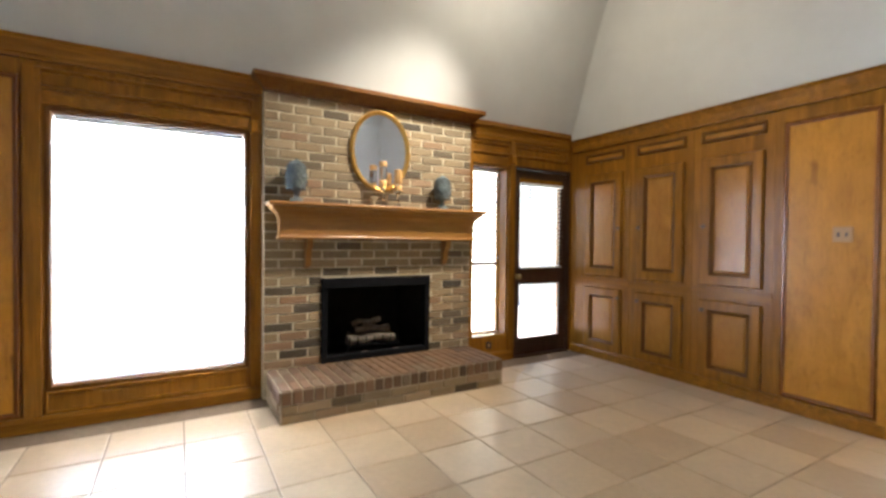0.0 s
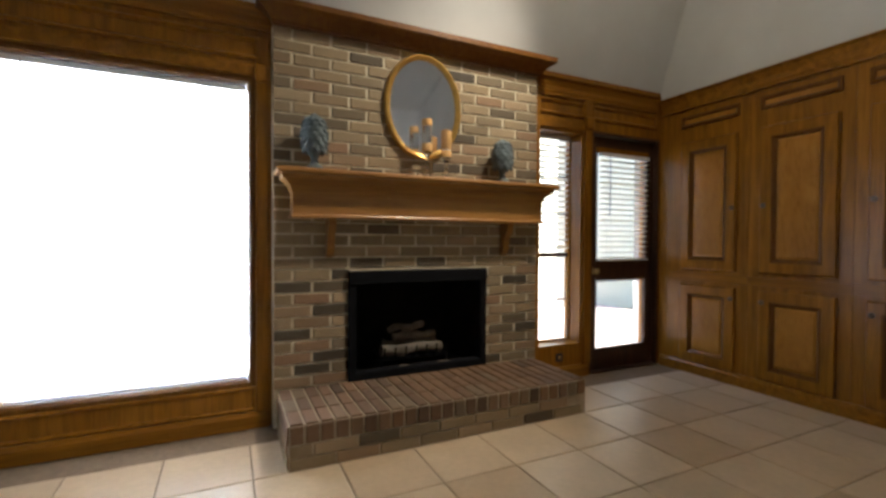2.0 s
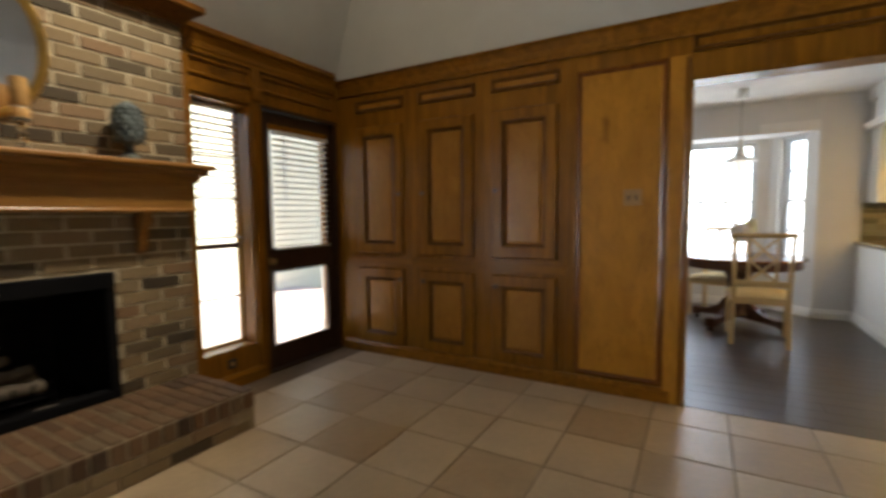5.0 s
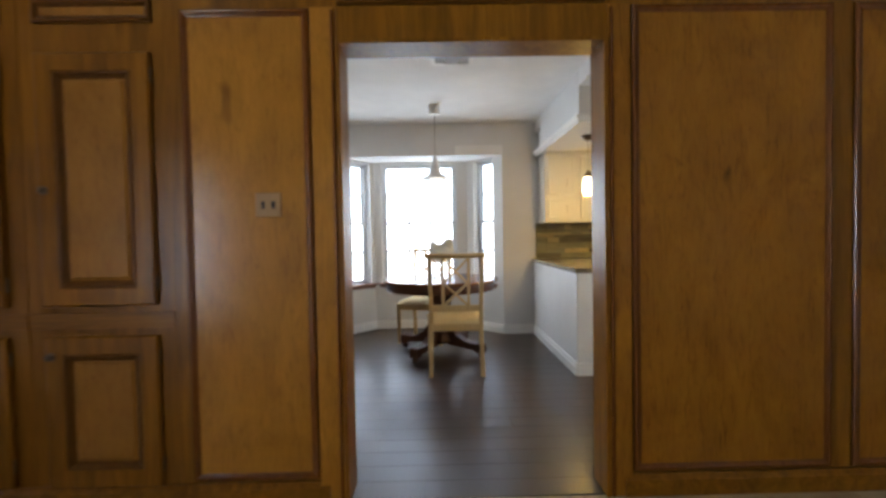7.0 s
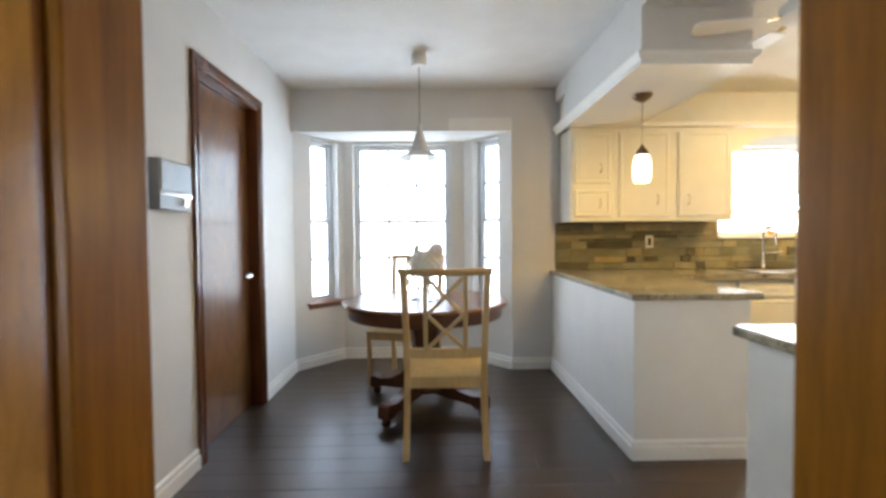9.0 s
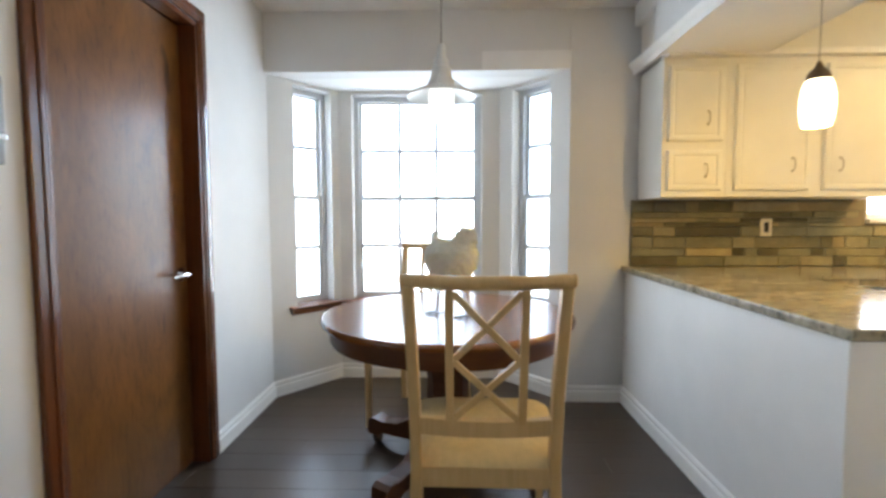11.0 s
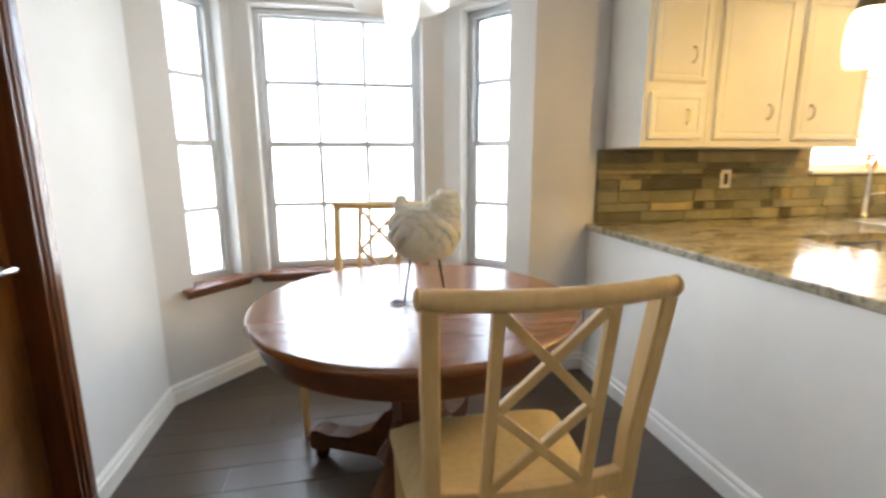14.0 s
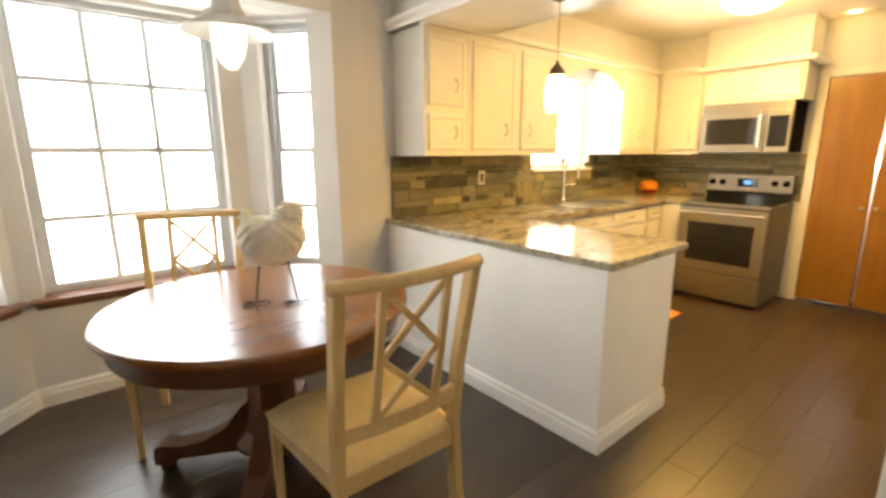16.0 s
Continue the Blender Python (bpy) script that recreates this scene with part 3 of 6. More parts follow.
# plain veneer panels with dark mouldings
def veneer_panel(name, u0, u1, z0, z1, m, label, face="veneer"):
    ob = thing(name, m @ pose((u0 + u1) / 2, 0, z0), label, "wall panel", "oak veneer wall panels")
    block("panel", -(u1 - u0) / 2, (u1 - u0) / 2, -0.006, 0.002, 0, z1 - z0, M[face], ob)
    bm = bmesh.new()
    loops(bm, u1 - u0, z1 - z0, ((0, 0), (0, 0.010), (0.006, 0.016), (0.016, 0.017), (0.024, 0.011), (0.034, 0.008), (0.034, 0)), False)
    part("moulding", bm, M["bead"], ob, "reddish stained moulding")
    return ob


NORTH = pose(0, 0, 0)
WEST = pose(WX, 0, 0, 0, 0, FACE_EAST)
veneer_panel("wall_panel", -0.738, -0.166, 0.11, 2.235, NORTH, "plain honey oak veneer panel framed by dark moulding")
veneer_panel("wall_panel", 1.280, 2.20, 0.11, 2.235, NORTH, "golden brown figured oak veneer panel beside the opening", "veneer_dark")
veneer_panel("wall_panel", 2.30, 3.20, 0.11, 2.235, NORTH, "golden brown figured oak veneer panel beside the opening", "veneer_dark")
veneer_panel("wall_panel", -5.95, -4.96, 0.11, 2.34, WEST, "plain honey oak veneer panel beside the large window")
strip_frame("trim_header_opening", 1.20, 0.11, 0.03, 0.02, NORTH @ pose(0.56, 0, 2.25), M["groove"], "recessed oak panel moulding above the opening")
strip_frame("trim_header_window", 1.34, 0.14, 0.03, 0.022, WEST @ pose(-4.22, 0, 2.265), M["panel_y"], "recessed oak panel moulding above the window")
strip_frame("trim_header_side_window", 0.50, 0.13, 0.03, 0.02, WEST @ pose(-1.20, 0, 2.22), M["panel_y"], "recessed oak panel moulding above the side window")
strip_frame("trim_header_door", 0.80, 0.13, 0.03, 0.02, WEST @ pose(-0.47, 0, 2.22), M["panel_y"], "recessed oak panel moulding above the garden door")
strip_frame("trim_below_window", 1.26, 0.15, 0.02, 0.012, WEST @ pose(-4.21, 0, 0.105), M["panel_y"], "oak panel below the window")


def upright(name, u0, u1, z0, z1, out, m, material, label):
    bm = bmesh.new()
    box(bm, u0, u1, -out, 0.001, z0, z1, 0.006)
    return tagged(part(name, bm, material, None, "", False, m), label, "post", "", "structure")


upright("trim_post_window_south", -4.945, -4.85, 0.1, 2.40, 0.022, WEST, M["panel_z"], "oak post beside the large window")
upright("trim_post_window_north", -3.575, -3.50, 0.1, 2.40, 0.022, WEST, M["panel_z"], "oak post between window and brick")
upright("trim_post_side_window", -0.955, -0.875, 0.1, 2.38, 0.026, WEST, M["panel_z"], "oak post between side window and garden door")
upright("trim_post_brick", -1.505, -1.435, 0.1, 2.40, 0.022, WEST, M["panel_z"], "oak post between brick and side window")
upright("trim_rail_window", -4.85, -3.575, 2.165, 2.235, 0.02, WEST, M["panel_y"], "oak rail above the window")
upright("trim_rail_side_window", -1.435, -0.955, 2.11, 2.20, 0.018, WEST, M["panel_y"], "oak rail above the side window")


for u_ in (-0.915, -3.537):
    bm = bmesh.new()
    box(bm, u_ - 0.046, u_ + 0.046, -0.052, 0.001, 2.13, 2.235, 0.02)
    tagged(part("trim_post_block", bm, M["panel_z"], None, "", False, WEST), "rounded oak block on top of a post", "moulding", "", "structure")

# cased opening
def casing(bm):
    box(bm, DW0 - 0.001, DW0 + 0.018, -0.03, 0.15, 0, DWZ - 0.018, 0.004)
    box(bm, DW1 - 0.018, DW1 + 0.001, -0.03, 0.15, 0, DWZ - 0.018, 0.004)
    box(bm, DW0 - 0.001, DW1 + 0.001, -0.03, 0.15, DWZ - 0.018, DWZ + 0.001, 0.004)
    box(bm, DW0 - 0.001, DW1 + 0.001, -0.020, 0.001, DWZ + 0.002, 2.235, 0.006)


tagged(simple("door_frame_opening", pose(0, 0, 0), casing, M["panel_z"]), "varnished oak casing of a doorless opening", "door frame", "", "structure")


upright("trim_casing_west", DW0 - 0.115, DW0 - 0.002, 0.0, 2.235, 0.022, NORTH, M["veneer"], "honey oak veneer casing board")
upright("trim_casing_east", DW1 + 0.002, DW1 + 0.105, 0.0, 2.235, 0.022, NORTH, M["veneer_dark"], "golden brown figured casing board")
for name_, x_ in (("trim_casing_bead_west", DW0 - 0.016), ("trim_casing_bead_east", DW1 + 0.016)):
    upright(name_, x_ - 0.007, x_ + 0.007, 0.0, 2.22, 0.032, NORTH, M["bead"], "reddish rounded bead on the oak casing")


# ---- setting: breakfast room and kitchen ----
LX, BY, HZ, KZ = -0.80, 3.49, 2.19, 2.45
DZ = 2.575
RX = 5.0
P1, P2, P3, P4 = (-0.80, 3.515), (-0.43, 3.945), (0.79, 3.945), (1.20, 3.48)

wall("wall_dining_west", 0.12, 3.56, 0, DZ, 0.16, [(1.83, 2.69, 0, 2.17)], M["grey"], pose(LX, 0, 0, 0, 0, FACE_EAST), "pale grey painted wall with a wooden door")
wall("wall_dining_south", -5.2, 0.95, 0, DZ, 0.02, [(-DW1, -DW0, 0, DWZ)], M["grey"], pose(0, 0.122, 0, 0, 0, 180) @ Matrix.Translation((0, -0.02, 0)), "pale grey painted wall")
wall("wall_bay_header", LX - 0.1, P4[0], HZ, DZ, 0.15, [], M["grey"], pose(0, BY, 0), "pale grey header above the bay window")
wall("wall_kitchen_north", P4[0], RX + 0.15, 0, DZ, 0.16, [(3.12, 4.0, 1.21, 2.04)], M["grey"], pose(0, BY - 0.005, 0), "pale grey wall behind the kitchen counter")
wall("wall_kitchen_east", -3.6, 0.2, 0, DZ, 0.16, [(-1.83, -1.01, 0, 2.0)], M["grey"], pose(RX, 0, 0, 0, 0, FACE_WEST), "pale painted wall behind the range")


def bay_wall(name, a, b, opening, label):
    a, b = Vector((*a, 0)), Vector((*b, 0))
    d = b - a
    m = Matrix.Translation(a) @ Matrix.Rotation(math.atan2(d.y, d.x), 4, "Z")
    wall(name, 0, d.length, 0, HZ + 0.02, 0.15, [opening], M["grey"], m, label)
    return m, d.length


SIDE_O, MID_O = (0.195, 0.500, 0.61, 2.165), (0.10, 1.085, 0.61, 2.165)
bay_w, len_w = bay_wall("wall_bay_west", P1, P2, SIDE_O, "pale grey slanted bay wall")
bay_m, len_m = bay_wall("wall_bay_north", P2, P3, MID_O, "pale grey bay wall")
bay_e, len_e = bay_wall("wall_bay_east", P3, P4, (0.125, 0.460, 0.61, 2.165), "pale grey slanted bay wall")


def bay_lid(bm):
    vs = [bm.verts.new((x, y, z)) for z in (HZ + 0.001, HZ + 0.12) for x, y in (P1, (-0.9, 3.66), (-0.5, 4.15), (0.86, 4.15), (1.32, 3.66), P4)]
    bm.faces.new(vs[:6])
    bm.faces.new(vs[6:])
    for i in range(6):
        bm.faces.new((vs[i], vs[(i + 1) % 6], vs[6 + (i + 1) % 6], vs[6 + i]))


tagged(simple("ceiling_bay", pose(0, 0, 0), bay_lid, M["ceiling"]), "white ceiling of the bay window", "ceiling", "", "structure")
tagged(block("ceiling_dining", LX - 0.1, 1.60, 0.12, BY + 0.1, DZ, DZ + 0.1, M["ceiling"]), "white textured ceiling", "ceiling", "", "structure")
tagged(block("ceiling_kitchen", 1.601, RX + 0.1, 0.12, BY + 0.1, KZ, KZ + 0.2, M["ceiling"]), "white kitchen ceiling in warm light", "ceiling", "", "structure")
floor_dark = tagged(block("floor_dining", LX - 0.15, RX + 0.1, 0.0, 4.15, -0.12, -0.004, M["plank_joint"]), "dark brown wood-look plank floor", "floor", "", "structure")

PB = ((0.0, 0.0), (0.019, 0.0), (0.019, 0.066), (0.016, 0.073), (0.009, 0.076), (0.009, 0.082), (0.013, 0.086), (0.013, 0.096), (0.006, 0.106), (0.0, 0.108))


def white_base(name, a, b, inward=0.0):
    """White baseboard along the line a to b, its face to the right hand of that line."""
    a, b = Vector((*a, 0)), Vector((*b, 0))
    d = b - a
    m = Matrix.Translation(a) @ Matrix.Rotation(math.atan2(d.y, d.x) - math.pi / 2, 4, "Z")
    moulding(name, PB, 0, d.length, m, M["white"], "white painted baseboard")


white_base("baseboard_dining_west", (LX, 2.75), (LX, 3.515))
white_base("baseboard_dining_southwest", (LX, 0.15), (LX, 1.765))
white_base("baseboard_bay_west", P1, P2)
white_base("baseboard_bay_north", P2, P3)
white_base("baseboard_bay_east", P3, P4)
white_base("baseboard_dining_north", (1.20, 3.485), (1.57, 3.485))

# half wall of the peninsula, with the counter cabinets behind it
PX0, PX1, PY0 = 1.57, 2.215, 1.77
tagged(block("wall_peninsula", PX0, PX1, PY0, BY - 0.006, 0, 0.878, M["white"], None, "", 0.004), "white painted half wall of the peninsula", "wall", "", "structure")
white_base("baseboard_peninsula_west", (PX0, 3.485), (PX0, PY0))
white_base("baseboard_peninsula_south", (PX0 - 0.015, PY0), (PX1, PY0))

# boxed beam over the peninsula with a trim ledge
BEAM = 2.20
tagged(block("beam_peninsula", 1.60, 2.20, 1.76, BY - 0.3, BEAM, DZ + 0.05, M["grey"]), "pale grey boxed beam above the peninsula", "beam", "", "structure")


def beam_trim(bm):
    prof = ((-0.02, BEAM - 0.055), (0.0, BEAM - 0.055), (0.004, BEAM - 0.03), (0.022, BEAM - 0.012), (0.028, BEAM), (0.028, BEAM + 0.012), (-0.02, BEAM + 0.012))
    rings = [[bm.verts.new(p) for p in ((1.598 - d, BY - 0.006, z), (1.598 - d, 1.758 - d, z), (2.202 + d, 1.758 - d, z), (2.202 + d, BY - 0.34, z))] for d, z in prof]
    for a, b in zip(rings, rings[1:]):
        for i in range(3):
            bm.faces.new((a[i], a[i + 1], b[i + 1], b[i]))
    box(bm, 1.60, 2.20, 1.76, BY - 0.34, BEAM - 0.05, BEAM + 0.002)


tagged(simple("trim_beam", pose(0, 0, 0), beam_trim, M["white"]), "white ledge moulding around the beam", "moulding", "", "structure")


def soffit(bm):
    box(bm, 1.645, RX, 3.20, BY - 0.006, 2.16, KZ + 0.1)
    box(bm, 4.75, RX - 0.002, 2.69, 3.20, 2.16, KZ + 0.1)
    box(bm, 4.63, RX - 0.002, 1.90, 2.69, 2.11, KZ + 0.1)


tagged(simple("wall_soffit", pose(0, 0, 0), soffit, M["cabinet"]), "cream painted soffit above the wall cabinets", "soffit", "", "structure")
tagged(block("trim_soffit", 1.645, 4.66, 3.10, 3.199, 2.137, 2.172, M["white"], None, "", 0.008), "white ledge moulding on the soffit", "moulding", "", "structure")
tagged(block("trim_soffit_corner", 4.661, 4.749, 2.745, 3.199, 2.137, 2.172, M["white"], None, "", 0.008), "white ledge moulding above the corner cabinet", "moulding", "", "structure")
tagged(block("trim_soffit_range", 4.555, 4.629, 1.84, 2.74, 2.097, 2.135, M["white"], None, "", 0.008), "white ledge moulding above the range cabinet", "moulding", "", "structure")
tagged(block("trim_soffit_range_end", 4.63, RX - 0.002, 1.84, 1.899, 2.097, 2.135, M["white"], None, "", 0.008), "white ledge moulding above the range cabinet", "moulding", "", "structure")

# ---- windows ----


def sash_window(name, w, h, cols, rows, m, label, material, frame_w=0.035):
    """Single-hung window: local x across, z up from the sill, y 0 the room side of the frame."""
    ob = thing(name, m, label, "window", "", "structure")
    bm = bmesh.new()
    loops(bm, w, h, ((0, -0.07), (0, 0.0), (frame_w, 0.0), (frame_w, -0.07)), False)
    part("window_frame", bm, material, ob)
    half = h / 2
    for i, (z0, z1, y) in enumerate(((0.02, half + 0.02, 0.012), (half - 0.015, h - 0.02, 0.036))):
        bm = bmesh.new()
        s = 0.028
        loops(bm, w - 2 * frame_w + 0.01, z1 - z0, ((0, -0.02), (0, 0.0), (s, 0.0), (s, -0.02)), False)
        part("sash", bm, material, ob, "", False, pose(0, y, z0))
        iw, ih = w - 2 * frame_w + 0.01 - 2 * s, z1 - z0 - 2 * s
        for c in range(1, cols):
            x = -iw / 2 + iw * c / cols
            block("muntin", x - 0.014, x + 0.014, y + 0.002, y + 0.018, z0 + s, z1 - s, material, ob)
        for r in range(1, rows):
            z = z0 + s + ih * r / rows
            block("muntin", -iw / 2, iw / 2, y + 0.003, y + 0.017, z - 0.014, z + 0.014, material, ob)
        g = block("pane", -iw / 2 - 0.005, iw / 2 + 0.005, y + 0.0085, y + 0.0115, z0 + s - 0.005, z1 - s + 0.005, M["glass"], ob)
        g.visible_shadow = False
    return ob


sash_window("window_1", 0.985, 1.555, 3, 2, bay_m @ pose(0.5925, 0.085, 0.61), "grey metal bay window with white daylight", M["alu"])
sash_window("window_2", 0.305, 1.555, 1, 2, bay_w @ pose(0.3475, 0.085, 0.61), "narrow grey metal bay side window", M["alu"])
sash_window("window_3", 0.335, 1.555, 1, 2, bay_e @ pose(0.2925, 0.085, 0.61), "narrow grey metal bay side window", M["alu"])
sash_window("window_4", 0.88, 0.83, 2, 2, pose(3.56, BY + 0.07, 1.21), "white kitchen window above the sink", M["white"])


def sill(name, w, m, material, label):
    """A moulded window stool with an apron, its ends cut on the slant."""
    bm = bmesh.new()
    prof = ((0.0, -0.055), (0.012, -0.055), (0.020, -0.045), (0.024, -0.028), (0.040, -0.018), (0.052, -0.012), (0.056, -0.004), (0.052, 0.004), (0.0, 0.004))
    sweep(bm, prof, -w / 2, w / 2, 0.6)
    return tagged(part(name, bm, material, None, "", False, m @ pose(0, 0, 0, 0, 0, -90)), label, "window sill", "stained bay window sills")


sill("window_sill", 1.04, bay_m @ pose(0.5925, 0.0, 0.606), M["sill"], "stained wooden window sill below the bay window")
sill("window_sill", 0.37, bay_w @ pose(0.3475, 0.0, 0.606), M["sill"], "stained wooden window sill below the bay window")
sill("window_sill", 0.40, bay_e @ pose(0.2925, 0.0, 0.606), M["sill"], "stained wooden window sill below the bay window")
for n_, mm, o in (("window_stool_bay", bay_m, MID_O), ("window_stool_west", bay_w, SIDE_O), ("window_stool_east", bay_e, (0.125, 0.460, 0, 0))):
    tagged(block(n_, o[0], o[1], 0.0, 0.085, 0.606, 0.6135, M["sill"], None, "", 0, mm), "stained wooden window stool", "window sill", "", "structure")
tagged(block("window_stool_sink", 3.10, 4.02, BY - 0.045, BY + 0.06, 1.192, 1.214, M["ivory"], None, "", 0.004), "pale stone stool below the kitchen window", "window sill", "", "structure")

# large fixed window of the den
den_window = thing("window_5", WEST @ pose(-4.21, 0.05, 0.25), "large window with white blinds in glaring daylight", "window", "", "structure")
bm = bmesh.new()
loops(bm, 1.26, 1.91, ((0, -0.12), (0, 0.045), (0.012, 0.05), (0.03, 0.05), (0.042, 0.03), (0.042, -0.12)), False)
part("window_frame", bm, M["groove"], den_window)
pane = block("pane", -0.59, 0.59, 0.065, 0.069, 0.04, 1.87, M["glass"], den_window)
pane.visible_shadow = False


def venetian(name, m, w, h, pitch, tilt, label, material, slat_w=0.025):
    """A hanging blind: headrail, slats, ladder cords, bottom rail and a tilt wand."""
    ob = thing(name, m, label, "window blind", "venetian blinds")
    block("headrail", -w / 2, w / 2, -0.018, 0.018, h - 0.032, h, M["blind"], ob, "", 0.003)
    block("bottom_rail", -w / 2, w / 2, -0.012, 0.012, 0.0, 0.016, M["blind"], ob, "", 0.003)
    bm = bmesh.new()
    for i, (u, z) in enumerate(((-1, 0.0), (-0.4, 0.0018), (0.4, 0.0018), (1, 0.0))):
        for x in (-w / 2 + 0.003, w / 2 - 0.003):
            bm.verts.new((x, u * slat_w / 2, z))
    bm.verts.ensure_lookup_table()
    for i in range(3):
        a = bm.verts
        bm.faces.new((a[2 * i], a[2 * i + 1], a[2 * i + 3], a[2 * i + 2]))
    bmesh.ops.solidify(bm, geom=bm.faces[:], thickness=0.0006)
    slat = mesh_of("slat", bm, material)
    z = 0.03
    while z < h - 0.04:
        piece("slat", slat, ob, pose(0, 0, z, tilt))
        z += pitch
    for x in (-w * 0.32, w * 0.32) if w > 0.3 else (0.0,):
        for y in (-slat_w / 2, slat_w / 2):
            simple("ladder_cord", pose(0, 0, 0), lambda b: rod(b, (x, y, 0.01), (x, y, h - 0.03), 0.0011, None, 5), M["cord"], ob)
    simple("tilt_wand", pose(0, 0, 0), lambda b: rod(b, (-w / 2 + 0.09, -0.026, h * 0.42), (-w / 2 + 0.09, -0.026, h - 0.03), 0.004, None, 6), M["cord"], ob)
    return ob


venetian("venetian_blind", WEST @ pose(-4.21, 0.062, 0.295), 1.16, 1.82, 0.022, -10, "white venetian blind lowered over the large window", M["blind"])

# narrow side window with its deep oak reveal
side = thing("window_6", WEST @ pose(-1.195, 0.16, 0.27), "narrow oak-framed window beside the garden door", "window", "", "structure")
bm = bmesh.new()
loops(bm, 0.47, 1.83, ((0, -0.03), (0, 0.158), (0.015, 0.158), (0.015, 0.02), (0.03, 0.02), (0.03, -0.03)), False)
part("window_frame", bm, M["panel_z"], side)
block("meeting_rail", -0.21, 0.21, -0.012, 0.012, 0.755, 0.795, M["dark_door"], side)
for z in (0.38, 1.13, 1.46):
    block("muntin", -0.21, 0.21, -0.006, 0.006, z - 0.006, z + 0.006, M["dark_door"], side)
g = block("pane", -0.21, 0.21, 0.014, 0.017, 0.02, 1.81, M["glass"], side)
g.visible_shadow = False
venetian("venetian_blind", WEST @ pose(-1.195, 0.14, 1.10), 0.40, 0.98, 0.048, -11, "tan venetian blind half lowered in the side window", M["blind_dim"], 0.05)

# ---- doors ----
# garden door, dark stained, two lights
door = thing("door_1", WEST @ pose(-0.44, 0.05, 0.0), "dark stained garden door with two glass lights and a blind", "door", "", "structure")


def garden_leaf(bm):
    w, d = 0.80, 0.045
    box(bm, -0.40, -0.315, 0, d, 0.01, 2.10, 0.004)
    box(bm, 0.315, 0.40, 0, d, 0.01, 2.10, 0.004)
    for z0, z1 in ((0.01, 0.19), (0.815, 0.99), (1.97, 2.10)):
        box(bm, -0.315, 0.315, 0.001, d - 0.001, z0, z1, 0.004)


simple("door_leaf", pose(0, 0, 0), garden_leaf, M["dark_door"], door)
for z0, z1 in ((0.19, 0.815), (0.99, 1.97)):
    g = block("pane", -0.314, 0.314, 0.02, 0.024, z0, z1, M["glass"], door)
    g.visible_shadow = False
    bm = bmesh.new()
    loops(bm, 0.63, z1 - z0, ((0, 0), (0, 0.008), (0.012, 0.004), (0.014, -0.015)), False)
    part("glazing_bead", bm, M["dark_door"], door, "", False, pose(0, 0, z0))
bm = bmesh.new()
rod(bm, (-0.358, -0.001, 0.90), (-0.358, -0.045, 0.90), 0.012)
ball(bm, (-0.358, -0.06, 0.90), (0.028, 0.022, 0.028))
rod(bm, (-0.358, 0.0, 0.90), (-0.358, -0.008, 0.90), 0.032, None, 20)
part("door_knob", bm, M["brass"], door, "dull brass door knob", True)
simple("door_stop", pose(0, 0, 0), lambda b: (box(b, -0.42, -0.402, -0.05, 0.12, 0, 2.13), box(b, 0.402, 0.42, -0.05, 0.12, 0, 2.13), box(b, -0.402, 0.402, -0.05, 0.12, 2.105, 2.13), box(b, -0.402, 0.402, -0.06, 0.14, 0.0, 0.009)), M["dark_door"], door)
venetian("venetian_blind", WEST @ pose(-0.44, 0.02, 0.99), 0.60, 0.965, 0.048, -11, "tan venetian blind hung on the garden door", M["blind_dim"], 0.05)
block("valance", -0.32, 0.32, -0.015, 0.0, 1.955, 2.005, M["panel_y"], door, "oak valance strip")

# slab door of the breakfast room, set back in its frame
door2 = thing("door_2", pose(LX, 2.26, 0, 0, 0, FACE_EAST), "closed glossy mahogany slab door with a lever handle", "door", "", "structure")
block("door_leaf", -0.405, 0.405, 0.07, 0.11, 0.01, 2.145, M["slab"], door2, "", 0.003)


def slab_casing(bm):
    for s in (-1, 1):
        a, b = sorted((s * 0.408, s * 0.43))
        box(bm, a, b, -0.012, 0.15, 0, 2.17, 0.003)
        a, b = sorted((s * 0.425, s * 0.488))
        box(bm, a, b, -0.02, 0.001, 0, 2.175, 0.006)
        a, b = sorted((s * 0.44, s * 0.452))
        box(bm, a, b, -0.025, -0.018, 0, 2.19, 0.003)
    box(bm, -0.408, 0.408, -0.012, 0.15, 2.148, 2.17, 0.003)
    box(bm, -0.488, 0.488, -0.02, 0.001, 2.176, 2.238, 0.006)
    box(bm, -0.452, 0.452, -0.025, -0.018, 2.19, 2.202, 0.003)


simple("door_frame", pose(0, 0, 0), slab_casing, M["slab_trim"], door2)
handle = simple("door_handle", pose(0.34, 0.07, 0.965), lambda b: (rod(b, (0, 0, 0), (0, -0.010, 0), 0.032, None, 24), rod(b, (0, -0.01, 0), (0, -0.05, 0), 0.011, None, 14)), M["chrome"], door2, "chrome lever handle", True)
simple("lever", pose(0, 0, 0), lambda b: tube(b, ((0.005, -0.05, 0), (-0.03, -0.055, 0.003), (-0.075, -0.052, 0.0), (-0.115, -0.046, -0.006)), [0.010, 0.010, 0.009, 0.007]), M["chrome"], handle, "", True)

